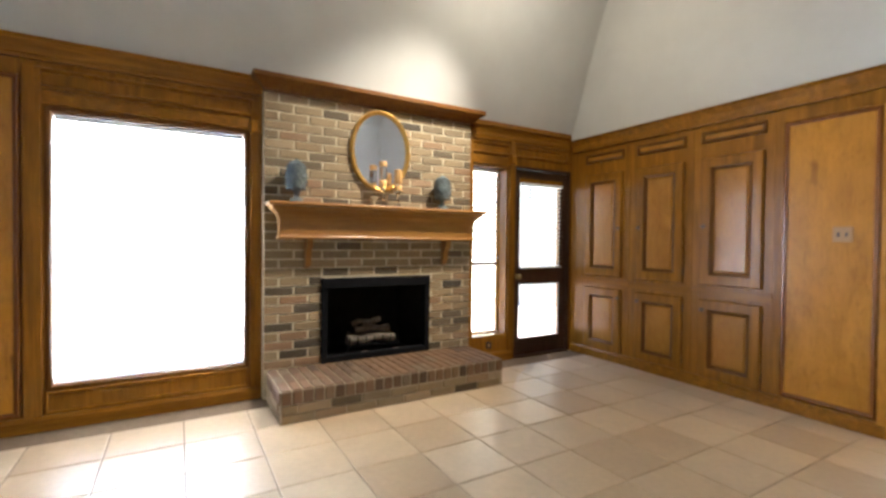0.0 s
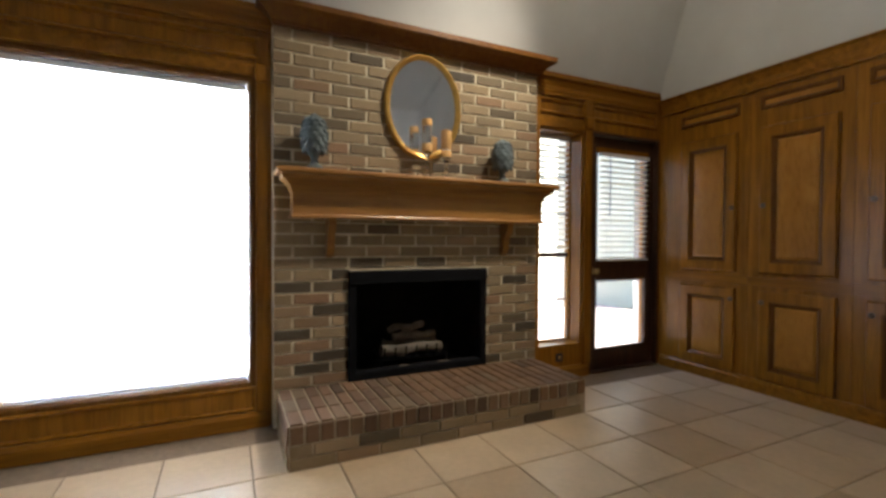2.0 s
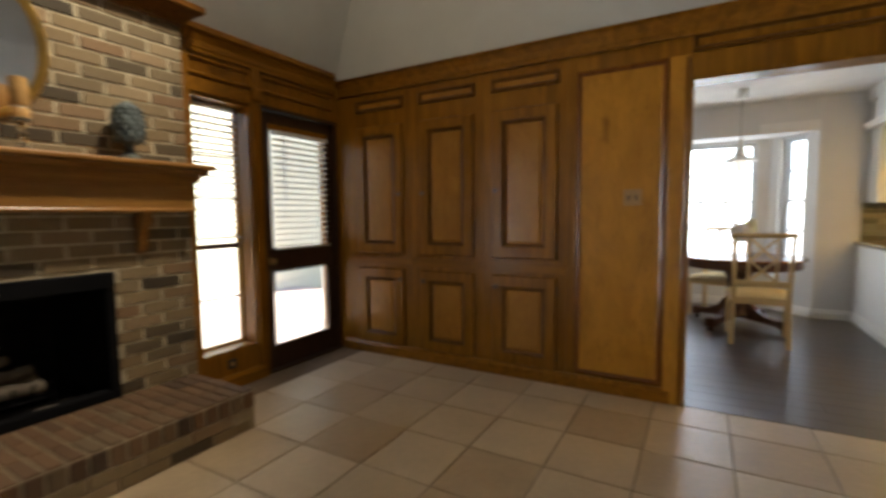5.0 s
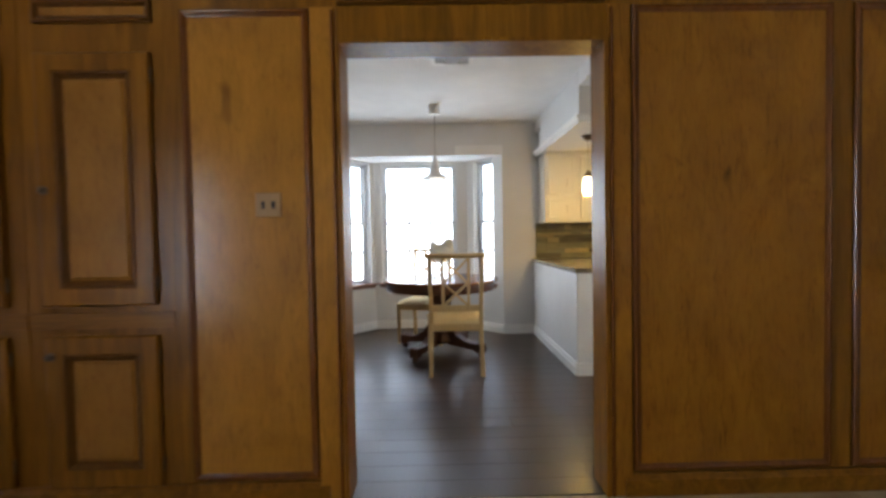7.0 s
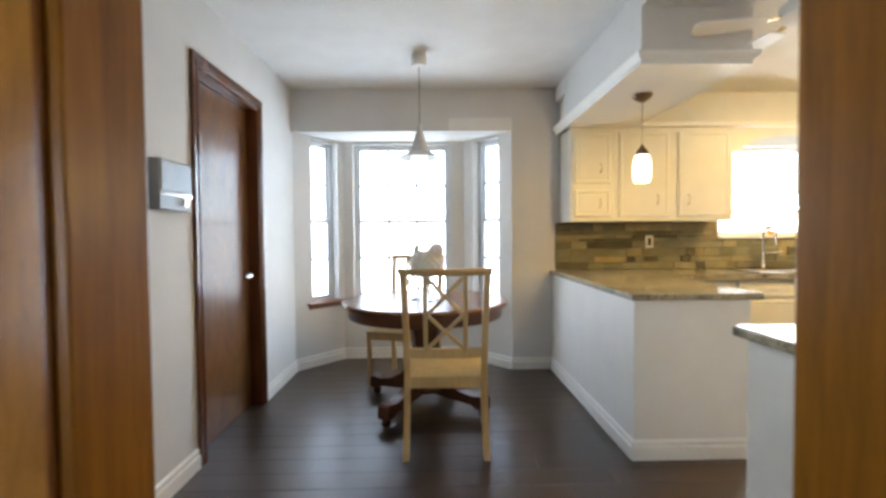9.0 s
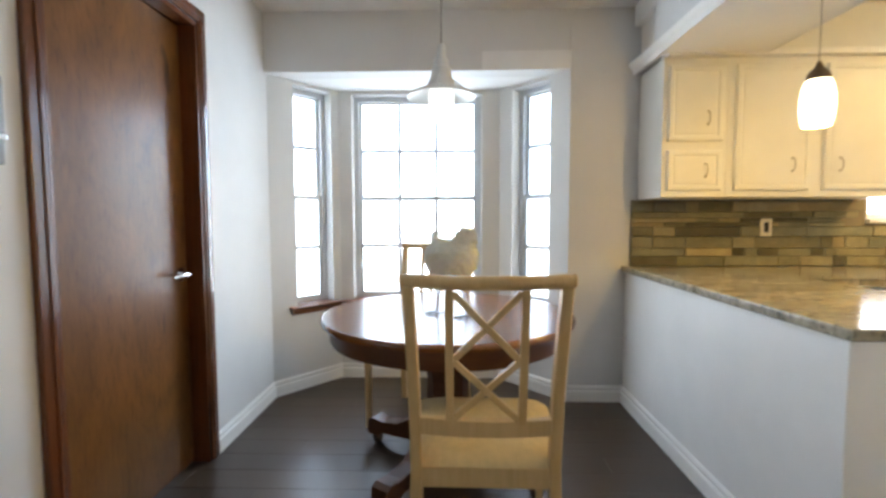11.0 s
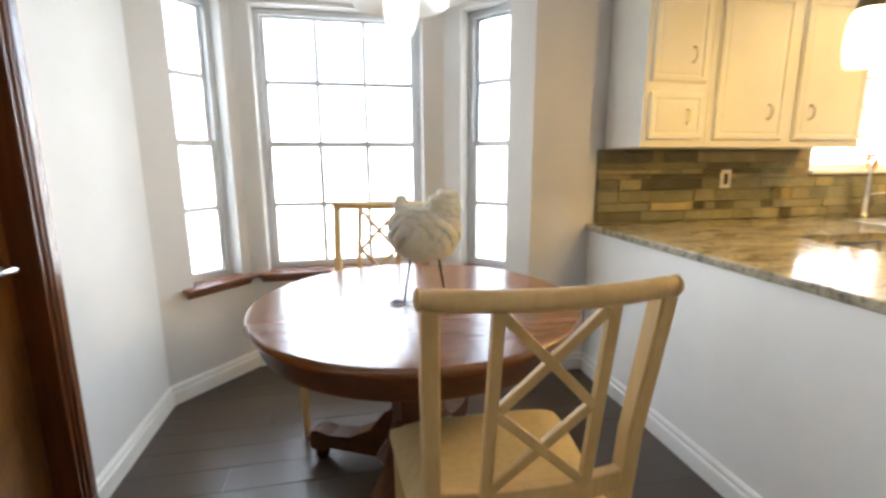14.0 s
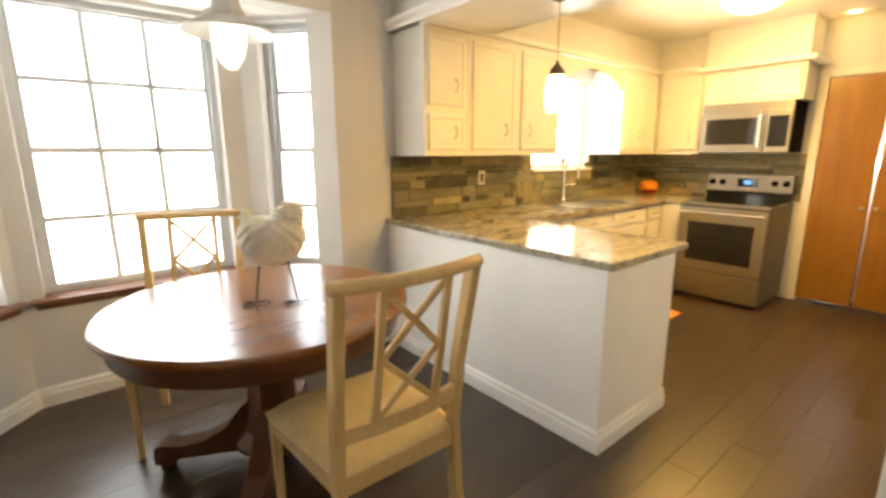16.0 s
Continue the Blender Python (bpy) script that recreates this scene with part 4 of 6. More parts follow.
# pair of birch doors at the kitchen end
door3 = thing("door_3", pose(RX, 1.42, 0, 0, 0, FACE_WEST), "pair of closed orange birch pantry doors", "door", "", "structure")
for s in (-1, 1):
    a, b = sorted((s * 0.008, s * 0.402))
    leaf = block("door_leaf", a, b, 0.0, 0.035, 0.03, 1.985, M["bifold"], door3, "", 0.004)
    simple("door_knob", pose(0, 0, 0), lambda k: (rod(k, (s * 0.045, 0, 0.90), (s * 0.045, -0.022, 0.90), 0.007), ball(k, (s * 0.045, -0.03, 0.90), (0.015, 0.012, 0.015), 14)), M["nickel"], leaf, "small nickel knob", True)
simple("door_frame", pose(0, 0, 0), lambda b: (box(b, -0.475, -0.405, -0.015, 0.12, 0, 2.06, 0.004), box(b, 0.405, 0.475, -0.015, 0.12, 0, 2.06, 0.004), box(b, -0.405, 0.405, -0.015, 0.12, 1.99, 2.06, 0.004)), M["cabinet"], door3, "white painted casing")
lamp_point("pantry_bulb_light", (RX + 0.2, 1.42, 1.30), 3.0, (0.85, 0.93, 1.0), 0.03)
tagged(block("wall_pantry_back", RX + 0.30, RX + 0.4, 0.7, 2.1, 0, 2.3, M["white"]), "white pantry back wall", "wall", "", "structure")

# ---- den: fireplace ----
FB = (-3.017, -1.99, 0.235, 0.93)     # firebox opening
chimney = wall("wall_chimney", -3.485, -1.515, 0, CZ - 0.06, 0.26, [(FB[0], FB[1], FB[2], FB[3])], M["mortar"],
               pose(BX - 0.008, 0, 0, 0, 0, FACE_EAST), "tan and brown brick chimney breast with sandy mortar")
hearth = tagged(block("hearth", BX - 0.006, -2.272, -3.462, -1.542, 0, 0.228, M["hearth_mortar"]), "raised brick hearth with a rowlock edge", "hearth", "", "structure")


def brick_mesh(l, h, d, material, name="brick"):
    """One brick front: rounded arrises, l along x, d deep towards -y, h high."""
    bm = bmesh.new()
    e = 0.0025
    loops(bm, l, h, ((0, 0), (0, d - e), (e, d)))
    return mesh_of(name, bm, material)


rng = random.Random(4)
PITCH_L, PITCH_H = 0.236, 0.0745
cut = {}
row, z = 0, 0.24
while z < CZ - 0.10:
    u = -3.485 - (PITCH_L / 2 if row % 2 else 0)
    while u < -1.515:
        a, b = max(u, -3.485) + 0.006, min(u + PITCH_L - 0.012, -1.518)
        inside = z + 0.062 > FB[2] and z < FB[3]
        spans = [(a, b)]
        if inside:
            spans = [s for s in ((a, min(b, FB[0] - 0.004)), (max(a, FB[1] + 0.004), b)) if s[1] - s[0] > 0.03]
        for s0, s1 in spans:
            if s1 - s0 < 0.03:
                continue
            key = round(s1 - s0, 3)
            if key not in cut:
                cut[key] = brick_mesh(key, 0.0615, 0.0065, M["brick"])
            piece("brick", cut[key], chimney, pose((s0 + s1) / 2 + rng.uniform(-0.002, 0.002), 0.001 - rng.uniform(0, 0.003), z + rng.uniform(-0.0015, 0.0015), 0, rng.uniform(-0.5, 0.5), 0))
        u += PITCH_L
    row, z = row + 1, z + PITCH_H

# hearth: two stretcher courses and a rowlock course; its top shows the rowlock bricks
stretch, rowlock = brick_mesh(0.224, 0.058, 0.010, M["brick"]), brick_mesh(0.062, 0.088, 0.010, M["brick_red"])
top_brick = brick_mesh(0.062, 0.186, 0.010, M["brick_red"])
for r, z in enumerate((0.006, 0.070)):
    u = -3.46 + (0.118 if r else 0.0)
    if r:
        piece("brick", brick_mesh(0.108, 0.058, 0.010, M["brick"]), hearth, pose(-2.273, -3.404, z, 0, 0, FACE_EAST))
    while u + 0.224 < -1.53:
        piece("brick", stretch, hearth, pose(-2.273, u + 0.116, z, 0, rng.uniform(-0.3, 0.3), FACE_EAST))
        u += PITCH_L
    for y_, turn in ((-3.461, 0), (-1.543, 180)):
        for k in range(2):
            piece("brick", stretch, hearth, pose(-2.395 - k * PITCH_L - r * 0.06, y_, z, 0, 0, turn))
n_row = 25
for i in range(n_row):
    y = -3.462 + (i + 0.5) * 1.92 / n_row
    piece("brick", rowlock, hearth, pose(-2.273, y, 0.136, 0, rng.uniform(-0.4, 0.4), FACE_EAST))
    for k in range(3):
        piece("brick", top_brick, hearth, pose(-2.276 - k * 0.196, y, 0.2275, -90, 0, FACE_EAST))
for y_, turn in ((-3.461, 0), (-1.543, 180)):
    for k in range(7):
        piece("brick", rowlock, hearth, pose(-2.31 - k * 0.0765, y_, 0.136, 0, 0, turn))

# firebox with its black surround, grate and logs
box_ = thing("firebox", pose(BX, (FB[0] + FB[1]) / 2, FB[2], 0, 0, FACE_EAST), "sooty black firebox with a metal surround, unlit", "fireplace")
fw, fh = FB[1] - FB[0], FB[3] - FB[2]


def fire_shell(bm):
    x, xb, zt, zb = fw / 2, fw / 2 - 0.12, fh, fh - 0.10
    f = [bm.verts.new(p) for p in ((-x, -0.005, 0.003), (x, -0.005, 0.003), (x, -0.005, zt), (-x, -0.005, zt))]
    k = [bm.verts.new(p) for p in ((-xb, 0.46, 0.003), (xb, 0.46, 0.003), (xb, 0.46, zb), (-xb, 0.46, zb))]
    for i in range(4):
        bm.faces.new((f[i], f[(i + 1) % 4], k[(i + 1) % 4], k[i]))
    bm.faces.new(k)
    bmesh.ops.solidify(bm, geom=bm.faces[:], thickness=0.01)


simple("fire_chamber", pose(0, 0, 0), fire_shell, M["soot"], box_)
bm = bmesh.new()
loops(bm, fw + 0.016, fh + 0.034, ((0, 0.0), (0, 0.018), (0.008, 0.022), (0.05, 0.022), (0.055, 0.012), (0.055, -0.05)), False)
part("surround", bm, M["black"], box_)
bm = bmesh.new()
box(bm, -fw / 2 - 0.005, fw / 2 + 0.005, -0.032, -0.02, fh - 0.055, fh + 0.026, 0.003)
part("hood_lip", bm, M["black"], box_)
grate = new("fire_grate")
grate.matrix_basis = pose(BX - 0.22, (FB[0] + FB[1]) / 2, FB[2] + 0.003, 0, 0, FACE_EAST)
tagged(grate, "black iron fire grate holding ceramic logs", "grate")
for i in range(7):
    x = -0.24 + i * 0.08
    simple("grate_bar", pose(0, 0, 0), lambda b: tube(b, ((x, -0.14, 0.17), (x, -0.13, 0.10), (x, 0.0, 0.085), (x, 0.12, 0.10)), 0.008, 6), M["black"], grate)
simple("grate_frame", pose(0, 0, 0), lambda b: (rod(b, (-0.27, -0.1, 0.08), (0.27, -0.1, 0.08), 0.009), rod(b, (-0.27, 0.1, 0.08), (0.27, 0.1, 0.08), 0.009), *[rod(b, (sx, sy, 0), (sx, sy, 0.08), 0.009) for sx in (-0.25, 0.25) for sy in (-0.1, 0.1)]), M["black"], grate)


def log(m, length, r, seed):
    bm = bmesh.new()
    pts = [(-length / 2 + length * i / 9, 0.012 * math.sin(i * 1.3 + seed), 0.008 * math.cos(i * 0.9 + seed)) for i in range(10)]
    tube(bm, pts, [r * (0.88 + 0.12 * math.sin(i * 2.1 + seed)) for i in range(10)], 14)
    for v in bm.verts:
        v.co += v.normal * 0.0 + Vector((0, 1, 1)) * 0.006 * noise.noise(v.co * 22 + Vector((seed, 0, 0)))
    ob = part("fire_log", bm, M["log"], None, "", True, m)
    tagged(ob, "ashen grey-brown ceramic log on the grate", "log", "ceramic fire logs")


gx, gy = BX - 0.22, (FB[0] + FB[1]) / 2
log(pose(gx + 0.08, gy - 0.02, 0.235 + 0.142, 0, 0, 92), 0.46, 0.042, 1.0)
log(pose(gx - 0.07, gy + 0.02, 0.235 + 0.145, 0, 0, 86), 0.42, 0.045, 2.0)
log(pose(gx + 0.01, gy + 0.03, 0.235 + 0.222, 0, 3, 97), 0.36, 0.036, 3.3)
log(pose(gx + 0.02, gy - 0.04, 0.235 + 0.290, 0, -6, 78), 0.27, 0.030, 4.2)
log(pose(gx + 0.19, gy + 0.03, 0.235 + 0.030, 0, 0, 90), 0.40, 0.024, 5.2)

# mantel shelf with its two brackets
mantel = thing("mantel_shelf", pose(BX, 0, 0.012), "honey oak mantel shelf with flared moulded ends on the brick", "mantel")
bm = bmesh.new()
sweep(bm, ((0.0, 1.285), (0.135, 1.285), (0.138, 1.297), (0.130, 1.303), (0.126, 1.31), (0.126, 1.425), (0.130, 1.445), (0.142, 1.475), (0.163, 1.50), (0.188, 1.515), (0.193, 1.53), (0.193, 1.540), (0.215, 1.543), (0.222, 1.553), (0.222, 1.566), (0.215, 1.575), (0.0, 1.575)), -3.385, -1.560, 1.0, 0.126)
part("shelf", bm, M["mantel"], mantel)
for y in (-3.145, -1.83):
    bm = bmesh.new()
    side_ = ((0, 1.285), (0.105, 1.285), (0.108, 1.25), (0.095, 1.22), (0.07, 1.19), (0.055, 1.15), (0.05, 1.10), (0.03, 1.06), (0.0, 1.04))
    ring = [[bm.verts.new((d, y + s, z)) for d, z in side_] for s in (-0.024, 0.024)]
    bm.faces.new(ring[0]), bm.faces.new(tuple(reversed(ring[1])))
    for i in range(len(side_)):
        j = (i + 1) % len(side_)
        bm.faces.new((ring[0][i], ring[0][j], ring[1][j], ring[1][i]))
    part("bracket", bm, M["mantel"], mantel)

bm = bmesh.new()
sweep(bm, ((0.0, 2.465), (0.035, 2.465), (0.04, 2.485), (0.055, 2.50), (0.085, 2.525), (0.115, 2.54), (0.125, 2.55), (0.125, 2.585), (0.0, 2.585)), -3.487, -1.513, 1.0, 0.03)
tagged(part("trim_brick_crown", bm, M["groove"], None, "", False, pose(BX, 0, 0)), "dark stained crown moulding on top of the brick", "moulding", "", "structure")

# oval mirror
mirror = thing("oval_mirror", pose(BX, -2.497, 2.092, 0, 0, FACE_EAST), "oval mirror in an antique gold frame on the brick", "mirror")
bm = bmesh.new()
ra, rb, seg = 0.262, 0.338, 64
prof = ((-0.016, 0.0), (-0.016, 0.012), (-0.012, 0.020), (-0.005, 0.022), (0.002, 0.030), (0.012, 0.034), (0.022, 0.029), (0.027, 0.016), (0.027, 0.0))
rings = [[bm.verts.new(((ra + o) * math.cos(2 * math.pi * i / seg), -d, (rb + o) * math.sin(2 * math.pi * i / seg))) for i in range(seg)] for o, d in prof]
for a, b in zip(rings, rings[1:]):
    for i in range(seg):
        bm.faces.new((a[i], a[(i + 1) % seg], b[(i + 1) % seg], b[i]))
part("mirror_frame", bm, M["gold"], mirror, "antique gold frame", True)
bm = bmesh.new()
f = bm.faces.new([bm.verts.new(((ra - 0.013) * math.cos(2 * math.pi * i / seg), -0.010, (rb - 0.013) * math.sin(2 * math.pi * i / seg))) for i in range(seg)])
bmesh.ops.solidify(bm, geom=[f], thickness=-0.006)
part("mirror_glass", bm, M["mirror"], mirror)
block("back_board", -0.2, 0.2, -0.005, 0.0, -0.26, 0.26, M["groove"], mirror)

# finials and candle holders on the mantel
MZ = 1.5875


def artichoke(y, r, h, label, tilt):
    """A stone artichoke on a turned foot, with rows of overlapping scales."""
    bm = bmesh.new()
    lathe(bm, ((r * 0.62, 0), (r * 0.66, 0.012), (r * 0.60, 0.024), (r * 0.34, 0.04), (r * 0.26, 0.065), (r * 0.34, 0.085), (r * 0.80, h * 0.38), (r * 0.97, h * 0.52), (r * 0.95, h * 0.66), (r * 0.78, h * 0.82), (r * 0.45, h * 0.94), (r * 0.08, h)), seg=24)
    for k in range(7):
        t = k / 6
        zz, rr = h * (0.36 + 0.52 * t), r * (0.78 + 0.26 * math.sin(math.pi * (0.2 + 0.62 * t)) - 0.36 * max(0, t - 0.55))
        for i in range(9):
            a = 2 * math.pi * (i + 0.5 * (k % 2)) / 9
            m = Matrix.Rotation(a, 4, "Z") @ pose(rr * 0.90, 0, zz, 0, -18 - 28 * t, 0)
            ball(bm, (0, 0, 0), (0.008, r * 0.27, h * 0.085), 8, m)
    ob = part("stone_finial", bm, M["verdigris"], None, "", True, pose(BX + 0.105, y, MZ, 0, 0, tilt))
    tagged(ob, label, "ornament", "stone finials on the mantel")


artichoke(-3.255, 0.078, 0.345, "grey-green stone artichoke finial on the mantel", 10)
artichoke(-1.905, 0.078, 0.325, "dark grey-green stone artichoke finial on the mantel", 40)


def candle_holder(y, x, h, tall, label):
    ob = thing("candle_holder", pose(x, y, MZ), label, "candle holder", "glass candle holders")
    bm = bmesh.new()
    lathe(bm, ((0.038, 0), (0.040, 0.006), (0.030, 0.012), (0.012, 0.022), (0.020, 0.04), (0.010, 0.06), (0.022, 0.082), (0.011, 0.10), (0.016, h * 0.36), (0.036, h * 0.42), (0.038, h * 0.44), (0.030, h * 0.44)), seg=24)
    part("stem", bm, M["thick_glass"], ob, "clear moulded glass stem", True)
    bm = bmesh.new()
    lathe(bm, ((0.034, h * 0.442), (0.035, h * 0.45), (0.035, h * 0.57), (0.033, h * 0.578)), seg=24)
    part("candle", bm, M["amber"], ob, "amber wax candle", True)
    bm = bmesh.new()
    lathe(bm, ((0.033, h * 0.58), (0.034, h * 0.585), (0.034, h * 0.87), (0.033, h * 0.875)) if tall else ((0.031, h * 0.58), (0.031, h * 0.60)), seg=24)
    part("sleeve", bm, M["smoke"] if tall else M["ivory"], ob, "smoky glass sleeve", True)
    bm = bmesh.new()
    z0 = 0.88 if tall else 0.605
    lathe(bm, ((0.034, h * z0), (0.036, h * (z0 + 0.01)), (0.036, h * 0.99), (0.028, h)), seg=24)
    rod(bm, (0, 0, h - 0.002), (0, 0, h + 0.010), 0.0015, None, 5)
    part("candle_top", bm, M["amber"], ob, "amber wax candle", True)


candle_holder(-2.52, BX + 0.125, 0.395, True, "tall glass holder with amber candles and a smoky sleeve")
candle_holder(-2.375, BX + 0.125, 0.335, False, "short glass holder with a banded amber candle")

# ---- den: built-in cabinets ----


def raised_door(name, w, h, m, parent, hinge, knob_z):
    """A frame-and-panel door with a raised field, knob and hinges."""
    d = simple(name, m, lambda b: loops(b, w, h, ((0.003, 0), (0.0, 0.016), (0.004, 0.023), (0.010, 0.026), (0.078, 0.026), (0.083, 0.022)), False), M["panel_z"], parent)
    bm = bmesh.new()
    loops(bm, w - 0.164, h - 0.164, ((0, 0.0225), (0.004, 0.0245), (0.010, 0.0235), (0.018, 0.016), (0.026, 0.009), (0.032, 0.006)), False)
    part("bead", bm, M["groove"], d, "dark stained bead", False, pose(0, 0, 0.082))
    pw, ph = w - 0.224, h - 0.224
    bm = bmesh.new()
    loops(bm, pw, ph, ((0, 0.005), (0.006, 0.0065), (0.016, 0.012), (0.019, 0.0128)))
    part("raised_panel", bm, M["raised"], d, "lighter raised panel", False, pose(0, 0, 0.112))
    kx = -hinge * (w / 2 - 0.03)
    bm = bmesh.new()
    rod(bm, (kx, -0.026, knob_z), (kx, -0.040, knob_z), 0.006, 0.008, 12)
    ball(bm, (kx, -0.044, knob_z), (0.014, 0.008, 0.014), 14)
    rod(bm, (kx, -0.0255, knob_z), (kx, -0.0285, knob_z), 0.019, None, 16)
    part("knob", bm, M["bronze"], d, "dark bronze knob", True)
    for z in (0.10, h - 0.10):
        bm = bmesh.new()
        rod(bm, (hinge * (w / 2 + 0.003), -0.012, z - 0.032), (hinge * (w / 2 + 0.003), -0.012, z + 0.032), 0.0055, None, 8)
        part("hinge", bm, M["bronze"], d)
    return d


CABS = ((-2.86, -2.13, -2.715, -2.220, 1), (-2.13, -1.458, -2.040, -1.540, 1), (-1.458, -0.80, -1.378, -0.872, 1))
for u0, u1, d0, d1, hinge in CABS:
    cab = thing("wall_cabinet", pose((u0 + u1) / 2, 0, 0.031), "varnished oak built-in cabinet with raised panel doors, closed", "cabinet", "built-in oak cabinets")
    hw, off = (u1 - u0) / 2 - 0.001, (d0 + d1) / 2 - (u0 + u1) / 2
    simple("body", pose(0, 0, 0), lambda b: (box(b, -hw, hw, 0.0, 0.02, 0, 2.298), box(b, -hw, hw, 0.02, 0.115, 0, 0.02)), M["panel_z"], cab)
    w = d1 - d0
    knob = 1 if u0 > -2.8 else -1
    raised_door("upper_door", w, 1.125, pose(off, 0, 0.894), cab, knob, 0.52)
    raised_door("lower_door", w, 0.69, pose(off, 0, 0.070), cab, knob, 0.60)
    bm = bmesh.new()
    loops(bm, w + 0.02, 0.10, ((0, 0), (0, 0.010), (0.008, 0.016), (0.018, 0.016), (0.026, 0.006), (0.030, 0.001)), False)
    part("top_panel", bm, M["groove"], cab, "dark moulding of the top panel", False, pose(off, 0, 2.155))
    block("top_field", -w / 2 + 0.021, w / 2 - 0.021, -0.004, 0.0, 0.031, 0.069, M["raised"], cab, "lighter sunk field", 0.002, pose(off, 0, 2.155))
    block("mid_rail", -hw, hw, -0.006, 0.0, 0.79, 0.862, M["panel_x"], cab, "", 0.002)

# light switch and floor outlet
sw = thing("light_switch", pose(-0.366, -0.006, 1.312), "brown double light switch plate on the oak panel", "light switch")
bm = bmesh.new()
loops(bm, 0.114, 0.108, ((0, 0), (0, 0.003), (0.004, 0.006)))
part("plate", bm, M["plate"], sw)
for x in (-0.023, 0.023):
    block("slot", x - 0.007, x + 0.007, -0.0075, -0.005, 0.036, 0.070, M["wire"], sw)
    bm = bmesh.new()
    bar(bm, (x, -0.006, 0.054), (x, -0.017, 0.060), 0.008, 0.009, 0.001)
    part("toggle", bm, M["wire"], sw)
    for z in (0.020, 0.088):
        simple("screw", pose(0, 0, 0), lambda b: rod(b, (x, -0.0055, z), (x, -0.0072, z), 0.003, None, 8), M["brass"], sw)
outlet = thing("wall_outlet", WEST @ pose(-1.20, -0.0, 0.145), "dark brown wall outlet below the side window", "outlet")
block("plate", -0.035, 0.035, -0.006, 0.001, 0, 0.07, M["wire"], outlet, "", 0.002)
block("socket", -0.012, 0.012, -0.008, -0.005, 0.02, 0.05, M["plate"], outlet, "", 0.001)

# ceiling light in the vault
dl = thing("ceiling_light", pose(-1.57, -1.60, 3.88), "round glowing ceiling light hung in the vault", "ceiling light")
bm = bmesh.new()
lathe(bm, ((0.02, 0.02), (0.10, 0.035), (0.17, 0.09), (0.175, 0.10)), seg=28, closed=False)
part("bowl", bm, M["bulb"], dl, "glowing glass bowl", True)
simple("stem", pose(0, 0, 0), lambda b: rod(b, (0, 0, 0.06), (0, 0, 0.66), 0.010), M["brass"], dl)

# ---- breakfast room ----
TX, TY, TZ, TR = 0.415, 2.66, 0.775, 0.60
table = thing("round_table", pose(TX, TY, 0), "round cherry pedestal table with a deep apron", "table")
bm = bmesh.new()
lathe(bm, ((TR - 0.02, TZ - 0.032), (TR - 0.004, TZ - 0.028), (TR, TZ - 0.018), (TR - 0.002, TZ - 0.006), (TR - 0.006, TZ - 0.001), (TR - 0.009, TZ), (TR - 0.012, TZ), (TR - 0.05, TZ)), seg=72)
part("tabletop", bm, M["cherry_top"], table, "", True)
bm = bmesh.new()
lathe(bm, ((TR - 0.06, TZ - 0.115), (TR - 0.045, TZ - 0.112), (TR - 0.04, TZ - 0.10), (TR - 0.04, TZ - 0.032), (TR - 0.06, TZ - 0.032)), seg=72)
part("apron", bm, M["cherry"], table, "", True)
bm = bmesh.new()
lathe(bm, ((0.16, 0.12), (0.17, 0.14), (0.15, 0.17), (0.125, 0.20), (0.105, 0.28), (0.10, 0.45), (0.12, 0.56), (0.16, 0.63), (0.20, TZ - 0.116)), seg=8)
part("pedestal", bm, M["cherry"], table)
for k in range(4):
    a = radians(57 + 90 * k)
    turn = Matrix.Rotation(a, 4, "Z")
    bm = bmesh.new()
    side_ = ((0.10, 0.10), (0.40, 0.075), (0.435, 0.050), (0.50, 0.050), (0.505, 0.075), (0.50, 0.130), (0.475, 0.142), (0.40, 0.135), (0.30, 0.150), (0.20, 0.205), (0.13, 0.30), (0.10, 0.32))
    ring = [[bm.verts.new(turn @ Vector((d, s, z))) for d, z in side_] for s in (-0.042, 0.042)]
    bm.faces.new(ring[0]), bm.faces.new(tuple(reversed(ring[1])))
    for i in range(len(side_)):
        j = (i + 1) % len(side_)
        bm.faces.new((ring[0][i], ring[0][j], ring[1][j], ring[1][i]))
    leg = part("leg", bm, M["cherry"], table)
    bm = bmesh.new()
    c = turn @ Vector((0.468, 0, 0))
    lathe(bm, ((0.022, 0.0), (0.030, 0.012), (0.032, 0.03), (0.024, 0.045), (0.028, 0.051)), (c.x, c.y, 0), 16)
    part("caster", bm, M["dark_door"], leg, "dark turned caster foot", True)


